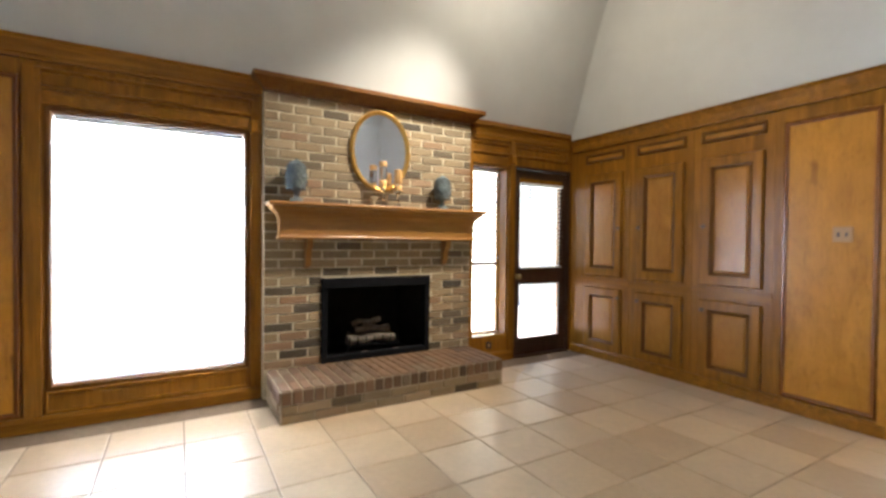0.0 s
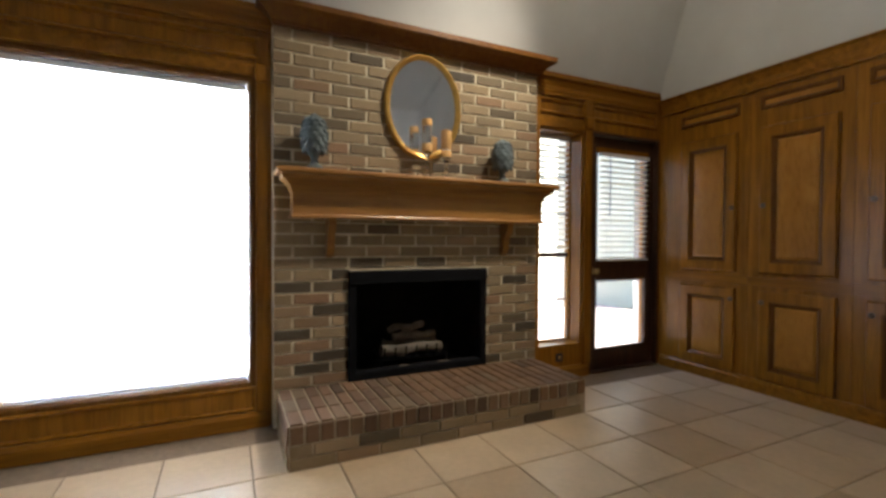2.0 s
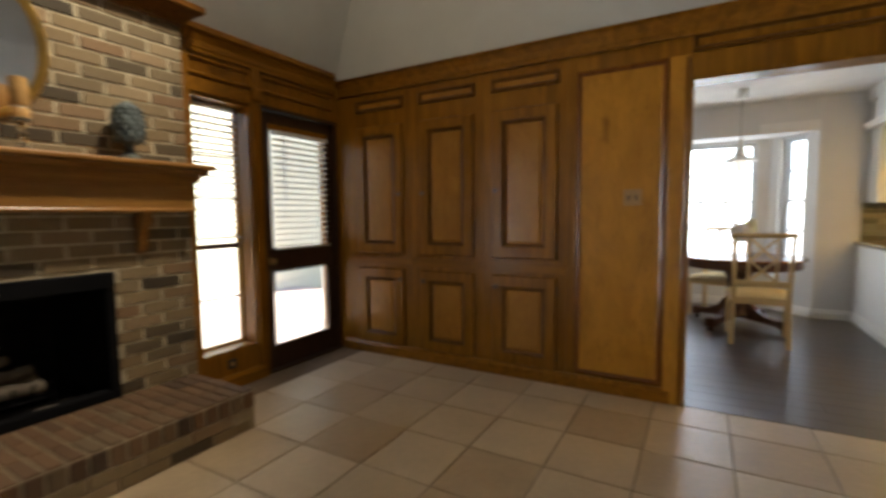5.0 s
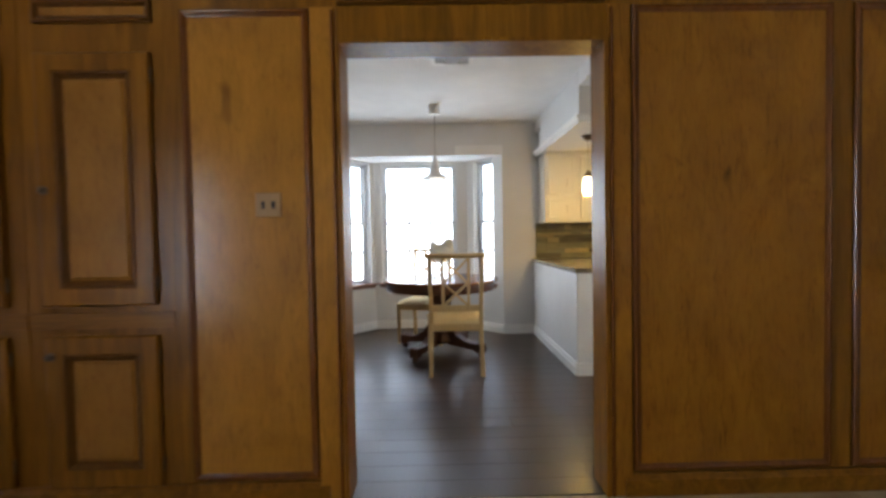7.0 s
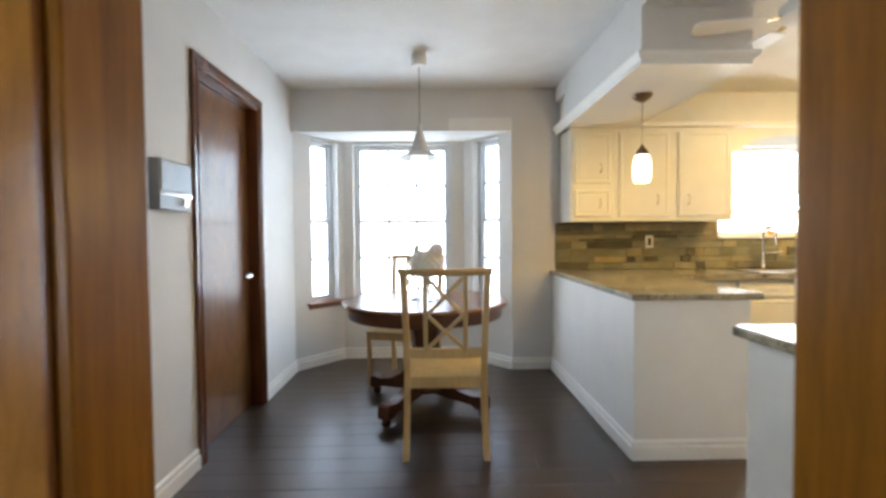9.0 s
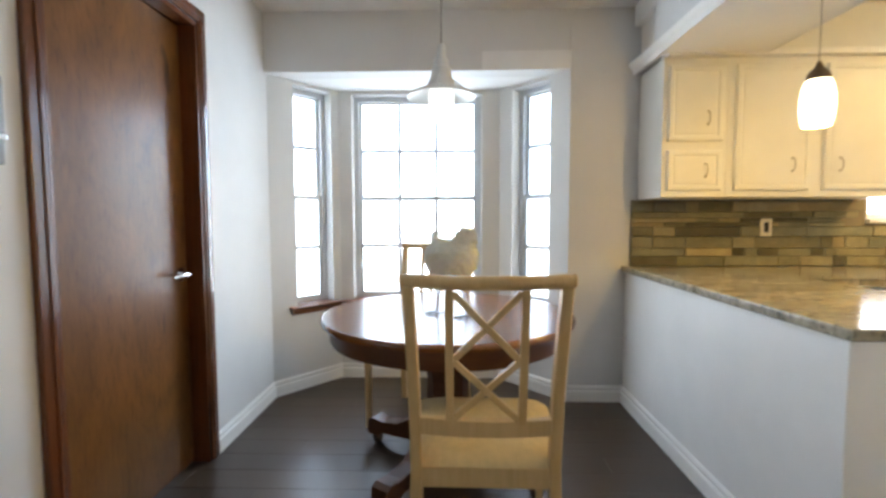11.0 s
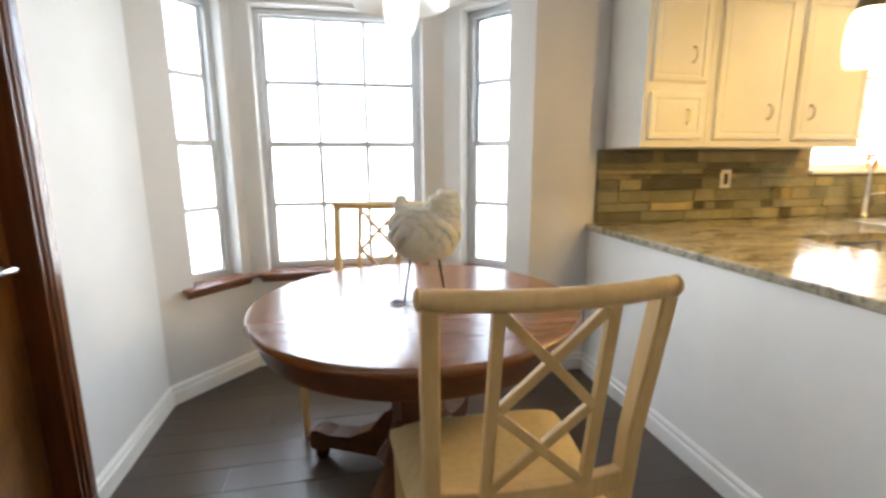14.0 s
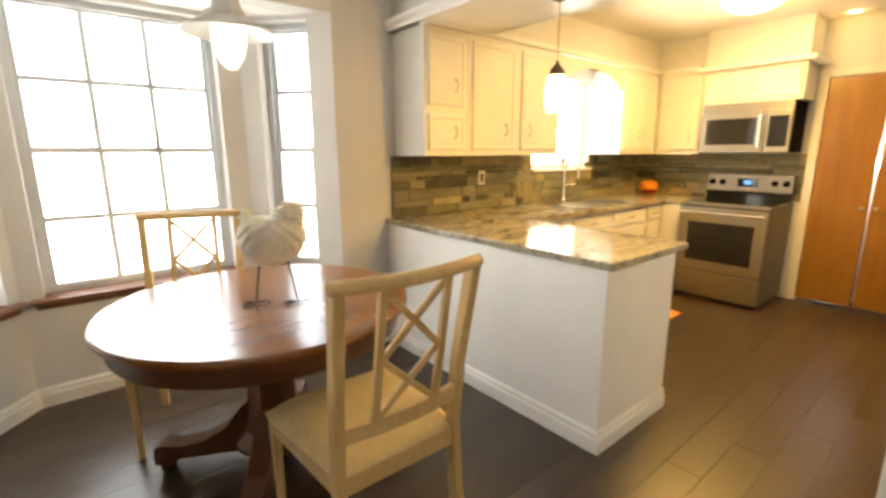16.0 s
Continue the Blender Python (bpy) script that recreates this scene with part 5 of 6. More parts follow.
def make_chair(m, label):
    """X-back side chair: faces +y, origin on the floor below the seat's middle."""
    ob = thing("dining_chair", m, label, "chair", "chairs round the table")
    for s in (-1, 1):
        bm = bmesh.new()
        rail_ = ((s * 0.222, -0.262, 0.0), (s * 0.216, -0.232, 0.22), (s * 0.212, -0.222, 0.46), (s * 0.216, -0.245, 0.70), (s * 0.226, -0.302, 1.02))
        strip(bm, rail_, 0.034, 0.042)
        part("back_leg", bm, M["pale"], ob)
        bm = bmesh.new()
        rod(bm, (s * 0.244, 0.232, 0.0), (s * 0.244, 0.232, 0.43), 0.016, 0.024, 4)
        bmesh.ops.rotate(bm, verts=bm.verts, cent=(s * 0.244, 0.232, 0), matrix=Matrix.Rotation(radians(45), 3, "Z"))
        part("front_leg", bm, M["pale"], ob)
    bm = bmesh.new()
    tube(bm, [(0.243 * t, -0.305 - 0.035 * (1 - t * t), 1.033 + 0.004 * t * t) for t in [i / 8 - 1 for i in range(17)]], [0.017] + [0.0205] * 15 + [0.017], 14)
    for s in (-1, 1):
        ball(bm, (s * 0.245, -0.305, 1.037), (0.009, 0.021, 0.021), 12)
    part("crest_rail", bm, M["pale"], ob, "", True)
    bm = bmesh.new()
    prev = None
    for i in range(13):
        t = i / 6 - 1
        y = -0.236 - 0.020 * (1 - t * t)
        ring = [bm.verts.new((0.205 * t, y + dy, 0.585 + dz)) for dy, dz in ((-0.012, -0.023), (-0.009, -0.026), (0.012, -0.026), (0.012, 0.026), (-0.009, 0.026), (-0.012, 0.023))]
        if prev:
            for k in range(6):
                bm.faces.new((prev[k], prev[(k + 1) % 6], ring[(k + 1) % 6], ring[k]))
        else:
            bm.faces.new(ring)
        prev = ring
    bm.faces.new(prev)
    part("lower_rail", bm, M["pale"], ob)

    def back_y(z):
        return -0.254 - (z - 0.585) * 0.172

    for s in (-1, 1):
        bm = bmesh.new()
        bar(bm, (s * 0.108, back_y(0.60), 0.60), (s * 0.108, back_y(1.02), 1.02), 0.024, 0.018, 0.003, (0, 1, 0))
        part("upright_slat", bm, M["pale"], ob)
    for z0, z1 in ((0.612, 0.800), (0.800, 1.005)):
        for s in (-1, 1):
            bm = bmesh.new()
            bar(bm, (-s * 0.098, back_y(z0) + 0.002 * s, z0), (s * 0.098, back_y(z1) + 0.002 * s, z1), 0.020, 0.014, 0.003, (0, 1, 0))
            part("cross_slat", bm, M["pale"], ob)
    bm = bmesh.new()
    box(bm, -0.258, 0.258, 0.228, 0.254, 0.385, 0.45, 0.004)
    box(bm, -0.215, 0.215, -0.236, -0.210, 0.385, 0.45, 0.004)
    for s in (-1, 1):
        bar(bm, (s * 0.213, -0.212, 0.4175), (s * 0.248, 0.230, 0.4175), 0.026, 0.064, 0.004)
    part("seat_frame", bm, M["pale"], ob)
    bm = bmesh.new()
    n = 12
    grid = [[None] * (n + 1) for _ in range(n + 1)]
    for i in range(n + 1):
        for j in range(n + 1):
            u, v = i / n * 2 - 1, j / n * 2 - 1
            wid = 0.252 + 0.028 * v
            e = (1 - abs(u) ** 5) * (1 - abs(v) ** 5)
            x, y = u * wid * (1 - 0.04 * abs(v) ** 8), 0.014 + v * 0.252 * (1 - 0.05 * abs(u) ** 8)
            grid[i][j] = bm.verts.new((x, y, 0.452 + 0.048 * max(0.0, e) ** 0.45))
    for i in range(n):
        for j in range(n):
            bm.faces.new((grid[i][j], grid[i + 1][j], grid[i + 1][j + 1], grid[i][j + 1]))
    rim = [grid[i][0] for i in range(n + 1)] + [grid[n][j] for j in range(1, n + 1)] + [grid[i][n] for i in range(n - 1, -1, -1)] + [grid[0][j] for j in range(n - 1, 0, -1)]
    bm.faces.new(tuple(reversed(rim)))
    part("seat_cushion", bm, M["fabric"], ob, "sand coloured fabric seat cushion", True)
    return ob


chair = make_chair(pose(0.546, 2.068, 0, 0, 0, -1) @ Matrix.Diagonal((1.01, 1.0, 1.010, 1.0)), "pale limed wood X-back chair with a sand seat")
copy_thing(chair, pose(0.245, 3.225, 0, 0, 0, 163))

# paper hen on wire legs
bm = bmesh.new()
ball(bm, (0, 0, 0.258), (0.120, 0.100, 0.098), 32)
for v in bm.verts:
    v.co.z += 0.020 * (v.co.x / 0.118) ** 2
    v.co += v.normal * 0.012 * noise.noise(v.co * 34)
feather = random.Random(8)
for k in range(7):
    for i in range(14):
        a, lat = 2 * math.pi * (i + 0.5 * (k % 2)) / 14, radians(-38 + 17 * k)
        n_ = Vector((math.cos(lat) * math.cos(a), math.cos(lat) * math.sin(a), math.sin(lat)))
        p_ = Vector((n_.x * 0.119, n_.y * 0.100, 0.260 + n_.z * 0.096 + 0.018 * n_.x * n_.x))
        m = Matrix.Translation(p_) @ n_.to_track_quat("Z", "X").to_matrix().to_4x4()
        ball(bm, (0, 0, 0), (0.022 + feather.uniform(0, 0.008), 0.022 + feather.uniform(0, 0.008), 0.010), 8, m @ pose(0, 0, 0, feather.uniform(-14, 14), feather.uniform(8, 24), 0))
for k, (r_, z_, n_) in enumerate(((0.044, 0.332, 10), (0.044, 0.354, 10), (0.036, 0.376, 8), (0.020, 0.396, 5))):
    for i in range(n_):
        a = 2 * math.pi * (i + 0.4 * k) / n_
        ball(bm, (0.062 + 0.006 * k + r_ * math.cos(a), -0.010 + 0.8 * r_ * math.sin(a), z_ + feather.uniform(-0.006, 0.006)), (0.020, 0.018, 0.015), 8)
ball(bm, (0.066, -0.010, 0.345), (0.042, 0.038, 0.052), 18)
ball(bm, (-0.078, 0.012, 0.325), (0.034, 0.032, 0.044), 16)
ball(bm, (-0.086, 0.014, 0.362), (0.022, 0.020, 0.023), 14)
for i in range(4):
    ball(bm, (-0.098 + i * 0.010, 0.014, 0.386 - 0.002 * (i - 1.5) ** 2), (0.008, 0.005, 0.010), 8)
rod(bm, (-0.104, 0.014, 0.358), (-0.122, 0.014, 0.352), 0.007, 0.001, 8)
for s in (-1, 1):
    f0 = Vector((s * 0.080, -s * 0.020, 0.0))
    tube(bm, ((s * 0.050, -s * 0.014, 0.19), (s * 0.066, -s * 0.018, 0.10), (s * 0.080, -s * 0.020, 0.006)), 0.0042, 8)
    for a in (-150, 180, 150, 10):
        tube(bm, (f0 + Vector((0, 0, 0.006)), f0 + Vector((0.030 * math.cos(radians(a)), 0.030 * math.sin(radians(a)), 0.010)), f0 + Vector((0.056 * math.cos(radians(a)), 0.056 * math.sin(radians(a)), 0.0032))), [0.0042, 0.0036, 0.0022], 6)
hen = part("hen_figure", bm, M["paper"], None, "", True, pose(0.432, 2.552, TZ, 0, 0, -20))
hen.data.materials.append(M["wire"])
for p in hen.data.polygons:
    if p.center.z < 0.166:
        p.material_index = 1
tagged(hen, "cream paper hen figure on dark wire legs standing on the table", "figurine")

# pendant over the table
lamp = thing("pendant_lamp", pose(0.385, 2.70, 0), "pewter ship-style pendant lamp with a glass jar", "lamp")
bm = bmesh.new()
lathe(bm, ((0.055, DZ - 0.10), (0.056, DZ - 0.095), (0.056, DZ - 0.012), (0.050, DZ - 0.0005)), seg=28)
part("canopy", bm, M["white"], lamp, "white ceiling canopy", True)
simple("cord", pose(0, 0, 0), lambda b: rod(b, (0, 0, 2.03), (0, 0, DZ - 0.098), 0.0045, None, 8), M["cord"], lamp)
bm = bmesh.new()
lathe(bm, ((0.012, 2.06), (0.020, 2.05), (0.022, 2.00), (0.034, 1.985), (0.036, 1.955), (0.046, 1.945), (0.050, 1.90), (0.062, 1.885), (0.066, 1.862), (0.10, 1.845), (0.112, 1.838)), seg=36, closed=False)
part("hood", bm, M["metalgrey"], lamp, "", True)
bm = bmesh.new()
lathe(bm, ((0.066, 1.862), (0.155, 1.822), (0.168, 1.812), (0.166, 1.808), (0.150, 1.817), (0.064, 1.855)), seg=48, closed=False)
part("shade", bm, M["metalgrey"], lamp, "flared pewter shade ring", True)
bm = bmesh.new()
lathe(bm, ((0.056, 1.858), (0.062, 1.82), (0.060, 1.775), (0.046, 1.725), (0.026, 1.692), (0.006, 1.682)), seg=28, closed=False)
part("glass_jar", bm, M["jar"], lamp, "glowing pointed glass jar", True)
bm = bmesh.new()
ball(bm, (0, 0, 1.79), (0.028, 0.028, 0.045), 16)
part("bulb", bm, M["bulb"], lamp, "lit bulb", True)
for k in range(3):
    a = 2 * math.pi * k / 3 + 0.4
    simple("strut", pose(0, 0, 0), lambda b: tube(b, ((0.06 * math.cos(a), 0.06 * math.sin(a), 1.90), (0.11 * math.cos(a), 0.11 * math.sin(a), 1.868), (0.15 * math.cos(a), 0.15 * math.sin(a), 1.822)), 0.004, 6), M["metalgrey"], lamp)

# ceiling vent
vent = thing("ceiling_vent", pose(0.53, 1.46, DZ), "white louvred air vent in the ceiling", "vent")
bm = bmesh.new()
for x0, x1, y0, y1 in ((-0.165, 0.165, -0.12, -0.085), (-0.165, 0.165, 0.085, 0.12), (-0.165, -0.13, -0.085, 0.085), (0.13, 0.165, -0.085, 0.085)):
    box(bm, x0, x1, y0, y1, -0.012, -0.0005, 0.003)
part("frame", bm, M["white"], vent)
block("backing", -0.13, 0.13, -0.085, 0.085, -0.003, -0.0006, M["cord"], vent)
for i in range(13):
    x = -0.12 + i * 0.02
    if abs(x) < 0.05:
        continue
    bm = bmesh.new()
    box(bm, -0.001, 0.001, -0.085, 0.085, -0.013, -0.001, 0, pose(x, 0, 0, 0, 28 if x < 0 else -28, 0))
    part("slat", bm, M["white"], vent)
block("damper_plate", -0.05, 0.05, -0.085, 0.085, -0.011, -0.003, M["cord"], vent)

# intercom box beside the slab door
ic = thing("wall_intercom", pose(LX, 1.535, 1.37, 0, 0, FACE_EAST), "grey intercom box with a chrome strip on the wall", "intercom")
block("housing", -0.13, 0.135, -0.05, 0.001, 0.0, 0.235, M["copperbox"], ic, "", 0.006)
block("grille", -0.125, 0.13, -0.056, -0.049, 0.085, 0.228, M["copperbox"], ic, "grey speaker grille", 0.003)
block("chrome_strip", -0.13, 0.135, -0.058, -0.049, 0.066, 0.080, M["chrome"], ic, "chrome strip", 0.002)
simple("dial", pose(0, 0, 0), lambda b: (rod(b, (0.06, -0.05, 0.038), (0.06, -0.068, 0.038), 0.018, 0.016, 20)), M["chrome"], ic, "chrome dial", True)

# ---- kitchen ----
GZ = 0.915


def slab(bm, x0, x1, y0, y1, bev=0.006):
    box(bm, x0, x1, y0, y1, GZ - 0.035, GZ, bev)


pen_top = thing("countertop", pose(1.9, 2.6, 0.88), "speckled tan granite countertop in an L shape", "countertop")


def l_top(bm):
    pts = ((1.545, 1.735), (2.262, 1.735), (2.262, 2.82), (4.985, 2.82), (4.985, 3.48), (1.545, 3.48))
    lo, hi = ([bm.verts.new((x, y, z)) for x, y in pts] for z in (0.8785, GZ))
    bm.faces.new(lo), bm.faces.new(hi)
    side_ = [bm.faces.new((lo[i], lo[(i + 1) % 6], hi[(i + 1) % 6], hi[i])) for i in range(6)]
    bmesh.ops.bevel(bm, geom=[e for e in bm.edges if abs(e.verts[0].co.z - e.verts[1].co.z) < 1e-4], offset=0.007, segments=3, affect="EDGES", profile=0.5)


simple("granite_slab", pose(-1.9, -2.6, -0.88), l_top, M["granite"], pen_top)
side_top = thing("countertop", pose(4.68, 2.74, 0.88), "short granite countertop beside the range", "countertop")
simple("granite_slab", pose(-4.68, -2.74, -0.88), lambda b: box(b, 4.36, 4.985, 2.675, 2.8185, 0.8785, GZ, 0.004), M["granite"], side_top)


def handle_on(parent, x, z, y, upright=True):
    """An arched nickel pull."""
    bm = bmesh.new()
    d = Vector((0, 0, 0.036)) if upright else Vector((0.036, 0, 0))
    c = Vector((x, y, z))
    tube(bm, (c - d, c - d * 0.9 + Vector((0, -0.014, 0)), c - d * 0.45 + Vector((0, -0.026, 0)), c + d * 0.45 + Vector((0, -0.026, 0)), c + d * 0.9 + Vector((0, -0.014, 0)), c + d), [0.007, 0.0045, 0.004, 0.004, 0.0045, 0.007], 8)
    part("handle", bm, M["nickel"], parent, "arched nickel pull", True)


def flat_door(name, x0, x1, z0, z1, parent, pull=None):
    """A painted lipped door with a shallow sunk field."""
    d = simple(name, pose((x0 + x1) / 2, 0, z0), lambda b: loops(b, x1 - x0, z1 - z0, ((0, 0), (0, 0.010), (0.006, 0.018), (0.026, 0.019), (0.032, 0.014), (0.038, 0.014), (0.044, 0.016))), M["cabinet"], parent)
    if pull is not None:
        handle_on(d, pull[0] - (x0 + x1) / 2, pull[1] - z0, -0.018, pull[2] if len(pull) > 2 else True)
    return d


UZ0, UZ1, UY = 1.348, 2.135, 3.14


def wall_unit(x0, x1, doors, label, m=None, z0=UZ0, z1=UZ1, depth=0.335):
    """A wall cabinet, its front at local y 0 and its back at +depth."""
    ob = thing("wall_cabinet", m if m is not None else pose((x0 + x1) / 2, UY, z0), label, "cabinet", "white kitchen wall cabinets")
    hw = (x1 - x0) / 2 - 0.001
    block("body", -hw, hw, 0, depth, 0, z1 - z0, M["cabinet"], ob, "", 0.002)
    c = (x0 + x1) / 2
    for a, b, p, q, pull in doors:
        flat_door("door", a - c, b - c, p - z0, q - z0, ob, None if pull is None else (pull[0] - c, pull[1] - z0, *pull[2:]))
    return ob


wall_unit(1.637, 2.005, ((1.665, 1.975, 1.665, 2.09, (1.885, 1.795)), (1.665, 1.975, 1.385, 1.615, (1.88, 1.50))), "white wall cabinet with a tall and a small door")
wall_unit(2.005, 3.02, ((2.045, 2.470, 1.385, 2.095, (2.365, 1.53)), (2.545, 2.985, 1.385, 2.095, (2.63, 1.53))), "white double door wall cabinet, closed")
wall_unit(4.0, 4.655, ((4.03, 4.325, 1.385, 2.095, (4.29, 1.53)), (4.345, 4.635, 1.385, 2.095, (4.385, 1.53))), "white double door wall cabinet beside the window, closed")
wall_unit(-0.228, 0.228, ((-0.19, 0.20, 1.385, 2.095, (0.13, 1.53)),), "white corner wall cabinet beside the range", pose(4.66, 2.908, UZ0, 0, 0, FACE_WEST))
wall_unit(-0.385, 0.385, ((-0.355, 0.355, 1.83, 2.075, (0.0, 1.90, False)),), "white cabinet above the microwave", pose(4.64, 2.29, 1.80, 0, 0, FACE_WEST), 1.80, 2.095, 0.355)

# scalloped valance above the sink window
bm = bmesh.new()
n = 24
lo = [bm.verts.new((3.021 + 0.978 * i / n, 3.15, (1.93 + 0.14 * math.sin(math.pi * min(1, max(0, (i / n - 0.06) / 0.88))) ** 0.6) if 0 < i < n else 1.93)) for i in range(n + 1)]
hi = [bm.verts.new((v.co.x, 3.15, 2.134)) for v in lo]
fs = [bm.faces.new((lo[i], lo[i + 1], hi[i + 1], hi[i])) for i in range(n)]
bmesh.ops.solidify(bm, geom=fs, thickness=0.018)
tagged(part("valance", bm, M["cabinet"]), "white arched valance board above the sink window", "valance")


# base cabinets
def base_unit(x0, x1, m, fronts, label, depth=0.60):
    ob = thing("base_cabinet", m, label, "cabinet", "white kitchen base cabinets")
    hw = (x1 - x0) / 2 - 0.001
    simple("body", pose(0, 0, 0), lambda b: (box(b, -hw, hw, 0, depth, 0.10, 0.876, 0.002), box(b, -hw, hw, 0.06, depth, 0, 0.10)), M["cabinet"], ob)
    for kind, a, b, p, q in fronts:
        flat_door(kind, a, b, p, q, ob, ((a + b) / 2, (p + q) / 2, False) if kind == "drawer" else ((b - 0.05), q - 0.08))
    return ob


for x0, x1 in ((2.262, 2.86), (2.86, 3.46), (3.46, 4.06), (4.06, 4.36)):
    w = (x1 - x0) / 2 - 0.015
    base_unit(x0, x1, pose((x0 + x1) / 2, 2.86, 0), (("drawer", -w, w, 0.73, 0.86), ("door", -w, w, 0.12, 0.71)), "white base cabinet with a drawer under granite")
base_unit(-0.089, 0.089, pose(4.37, 2.768, 0, 0, 0, FACE_WEST), (), "narrow white filler cabinet beside the range")
pc = base_unit(-0.52, 0.52, pose(2.217, 2.32, 0, 0, 0, 90), (("drawer", -0.49, -0.02, 0.73, 0.86), ("drawer", 0.02, 0.49, 0.73, 0.86), ("door", -0.49, -0.02, 0.12, 0.71), ("door", 0.02, 0.49, 0.12, 0.71)), "white base cabinet on the kitchen side of the peninsula", 0.001)

# cabinet along the south wall, beside the opening
south = base_unit(-1.0, 1.0, pose(2.556, 0.855, 0, 0, 0, 180), (("drawer", 0.03, 0.49, 0.73, 0.86), ("door", 0.03, 0.49, 0.12, 0.71)), "white base cabinet along the wall by the opening", 0.70)
st = thing("countertop", pose(2.53, 0.45, 0.88), "granite countertop along the wall by the opening", "countertop")
simple("granite_slab", pose(-2.53, -0.45, -0.88), lambda b: box(b, 1.530, 3.57, 0.146, 0.900, 0.8785, GZ, 0.007), M["granite"], st)

# sink, faucet, gourd, fruit bowl, mat
sink = thing("kitchen_sink", pose(3.46, 3.10, GZ), "stainless drop-in sink below the window", "sink")
simple("rim", pose(0, 0, 0), lambda b: (box(b, -0.38, 0.38, -0.21, -0.17, 0.0, 0.008, 0.003), box(b, -0.38, 0.38, 0.17, 0.21, 0, 0.008, 0.003), box(b, -0.38, -0.34, -0.17, 0.17, 0, 0.008, 0.003), box(b, 0.34, 0.38, -0.17, 0.17, 0, 0.008, 0.003), box(b, -0.012, 0.012, -0.17, 0.17, 0, 0.007, 0.002)), M["chrome"], sink)
block("basin", -0.34, 0.34, -0.17, 0.17, 0.0005, 0.003, M["steel"], sink, "brushed steel basin")
fau = thing("kitchen_faucet", pose(3.46, 3.375, GZ), "chrome gooseneck kitchen faucet with a side lever", "faucet")
simple("base", pose(0, 0, 0), lambda b: lathe(b, ((0.030, 0), (0.030, 0.01), (0.022, 0.02), (0.019, 0.10), (0.016, 0.13))), M["chrome"], fau, "", True)
simple("spout", pose(0, 0, 0), lambda b: tube(b, [(0, 0, 0.12)] + [(0, -0.075 + 0.075 * math.cos(t), 0.31 + 0.085 * math.sin(t)) for t in [math.pi * i / 12 for i in range(13)]] + [(0, -0.152, 0.22)], 0.011, 12), M["chrome"], fau, "", True)
simple("lever", pose(0, 0, 0), lambda b: tube(b, ((0.015, 0, 0.135), (0.06, 0, 0.140), (0.17, -0.01, 0.150)), [0.010, 0.008, 0.007], 10), M["chrome"], fau, "", True)

bm = bmesh.new()
for i in range(9):
    a = 2 * math.pi * i / 9
    ball(bm, (0.045 * math.cos(a), 0.045 * math.sin(a), 0.075), (0.050, 0.050, 0.072), 14)
tube(bm, ((0, 0, 0.135), (0.004, 0, 0.155), (0.014, 0.003, 0.175)), [0.012, 0.009, 0.008], 8)
gourd = part("gourd", bm, M["pumpkin"], None, "", True, pose(4.73, 3.18, GZ))
gourd.data.materials.append(M["glaze_red"])
for p in gourd.data.polygons:
    p.material_index = 1 if p.center.z < 0.065 else 0
tagged(gourd, "glazed orange and dark red pumpkin ornament on the granite", "ornament")
bowl = thing("sill_plant", pose(3.62, BY + 0.0, 1.2135), "small dried flower bunch in a pot on the sill", "plant")
simple("pot", pose(0, 0, 0), lambda b: lathe(b, ((0.028, 0), (0.036, 0.03), (0.040, 0.05), (0.034, 0.05))), M["amber"], bowl, "", True)
bm = bmesh.new()
for i in range(26):
    a, r_ = rng.uniform(0, 6.28), rng.uniform(0.01, 0.065)
    ball(bm, (r_ * math.cos(a), 0.5 * r_ * math.sin(a), 0.055 + rng.uniform(0, 0.05)), (0.013, 0.013, 0.011), 6)
part("blossom", bm, M["pumpkin"], bowl, "dry orange and brown blossoms", True)
tagged(block("kitchen_mat", 3.35, 3.80, 2.33, 2.80, 0.0005, 0.009, M["mat_rug"], None, "", 0.003), "small orange mat in front of the counter", "rug")

# outlet on the backsplash
ko = thing("wall_outlet", pose(2.46, BY - 0.030, 1.11), "white outlet plate on the stone backsplash", "outlet")
block("plate", -0.036, 0.036, -0.006, 0.010, 0, 0.115, M["ivory"], ko, "", 0.002)
block("socket", -0.014, 0.014, -0.008, -0.005, 0.025, 0.09, M["wire"], ko, "dark sockets", 0.001)

# electric range
rg = thing("electric_range", pose(4.355, 2.302, 0, 0, 0, FACE_WEST), "stainless steel electric range with a black glass top", "range")
RW = 0.360
simple("body", pose(0, 0, 0), lambda b: (box(b, -RW, RW, 0.01, 0.63, 0.03, 0.895, 0.003), box(b, -RW + 0.03, RW - 0.03, 0.05, 0.6, 0.0, 0.03)), M["range_side"], rg)
block("cooktop", -RW, RW, 0.0, 0.56, 0.896, 0.918, M["darkglass"], rg, "black glass cooktop", 0.005)
block("cooktop_trim", -RW - 0.001, RW + 0.001, -0.006, 0.0, 0.885, 0.913, M["steel"], rg, "", 0.002)
od = block("oven_door", -RW, RW, -0.030, 0.009, 0.285, 0.865, M["steel"], rg, "brushed steel oven door", 0.008)
bm = bmesh.new()
loops(bm, 0.54, 0.36, ((0, 0), (0.0, 0.004), (0.012, 0.005), (0.05, 0.004)))
part("oven_window", bm, M["darkglass"], od, "dark oven window", False, pose(0, -0.030, 0.375))
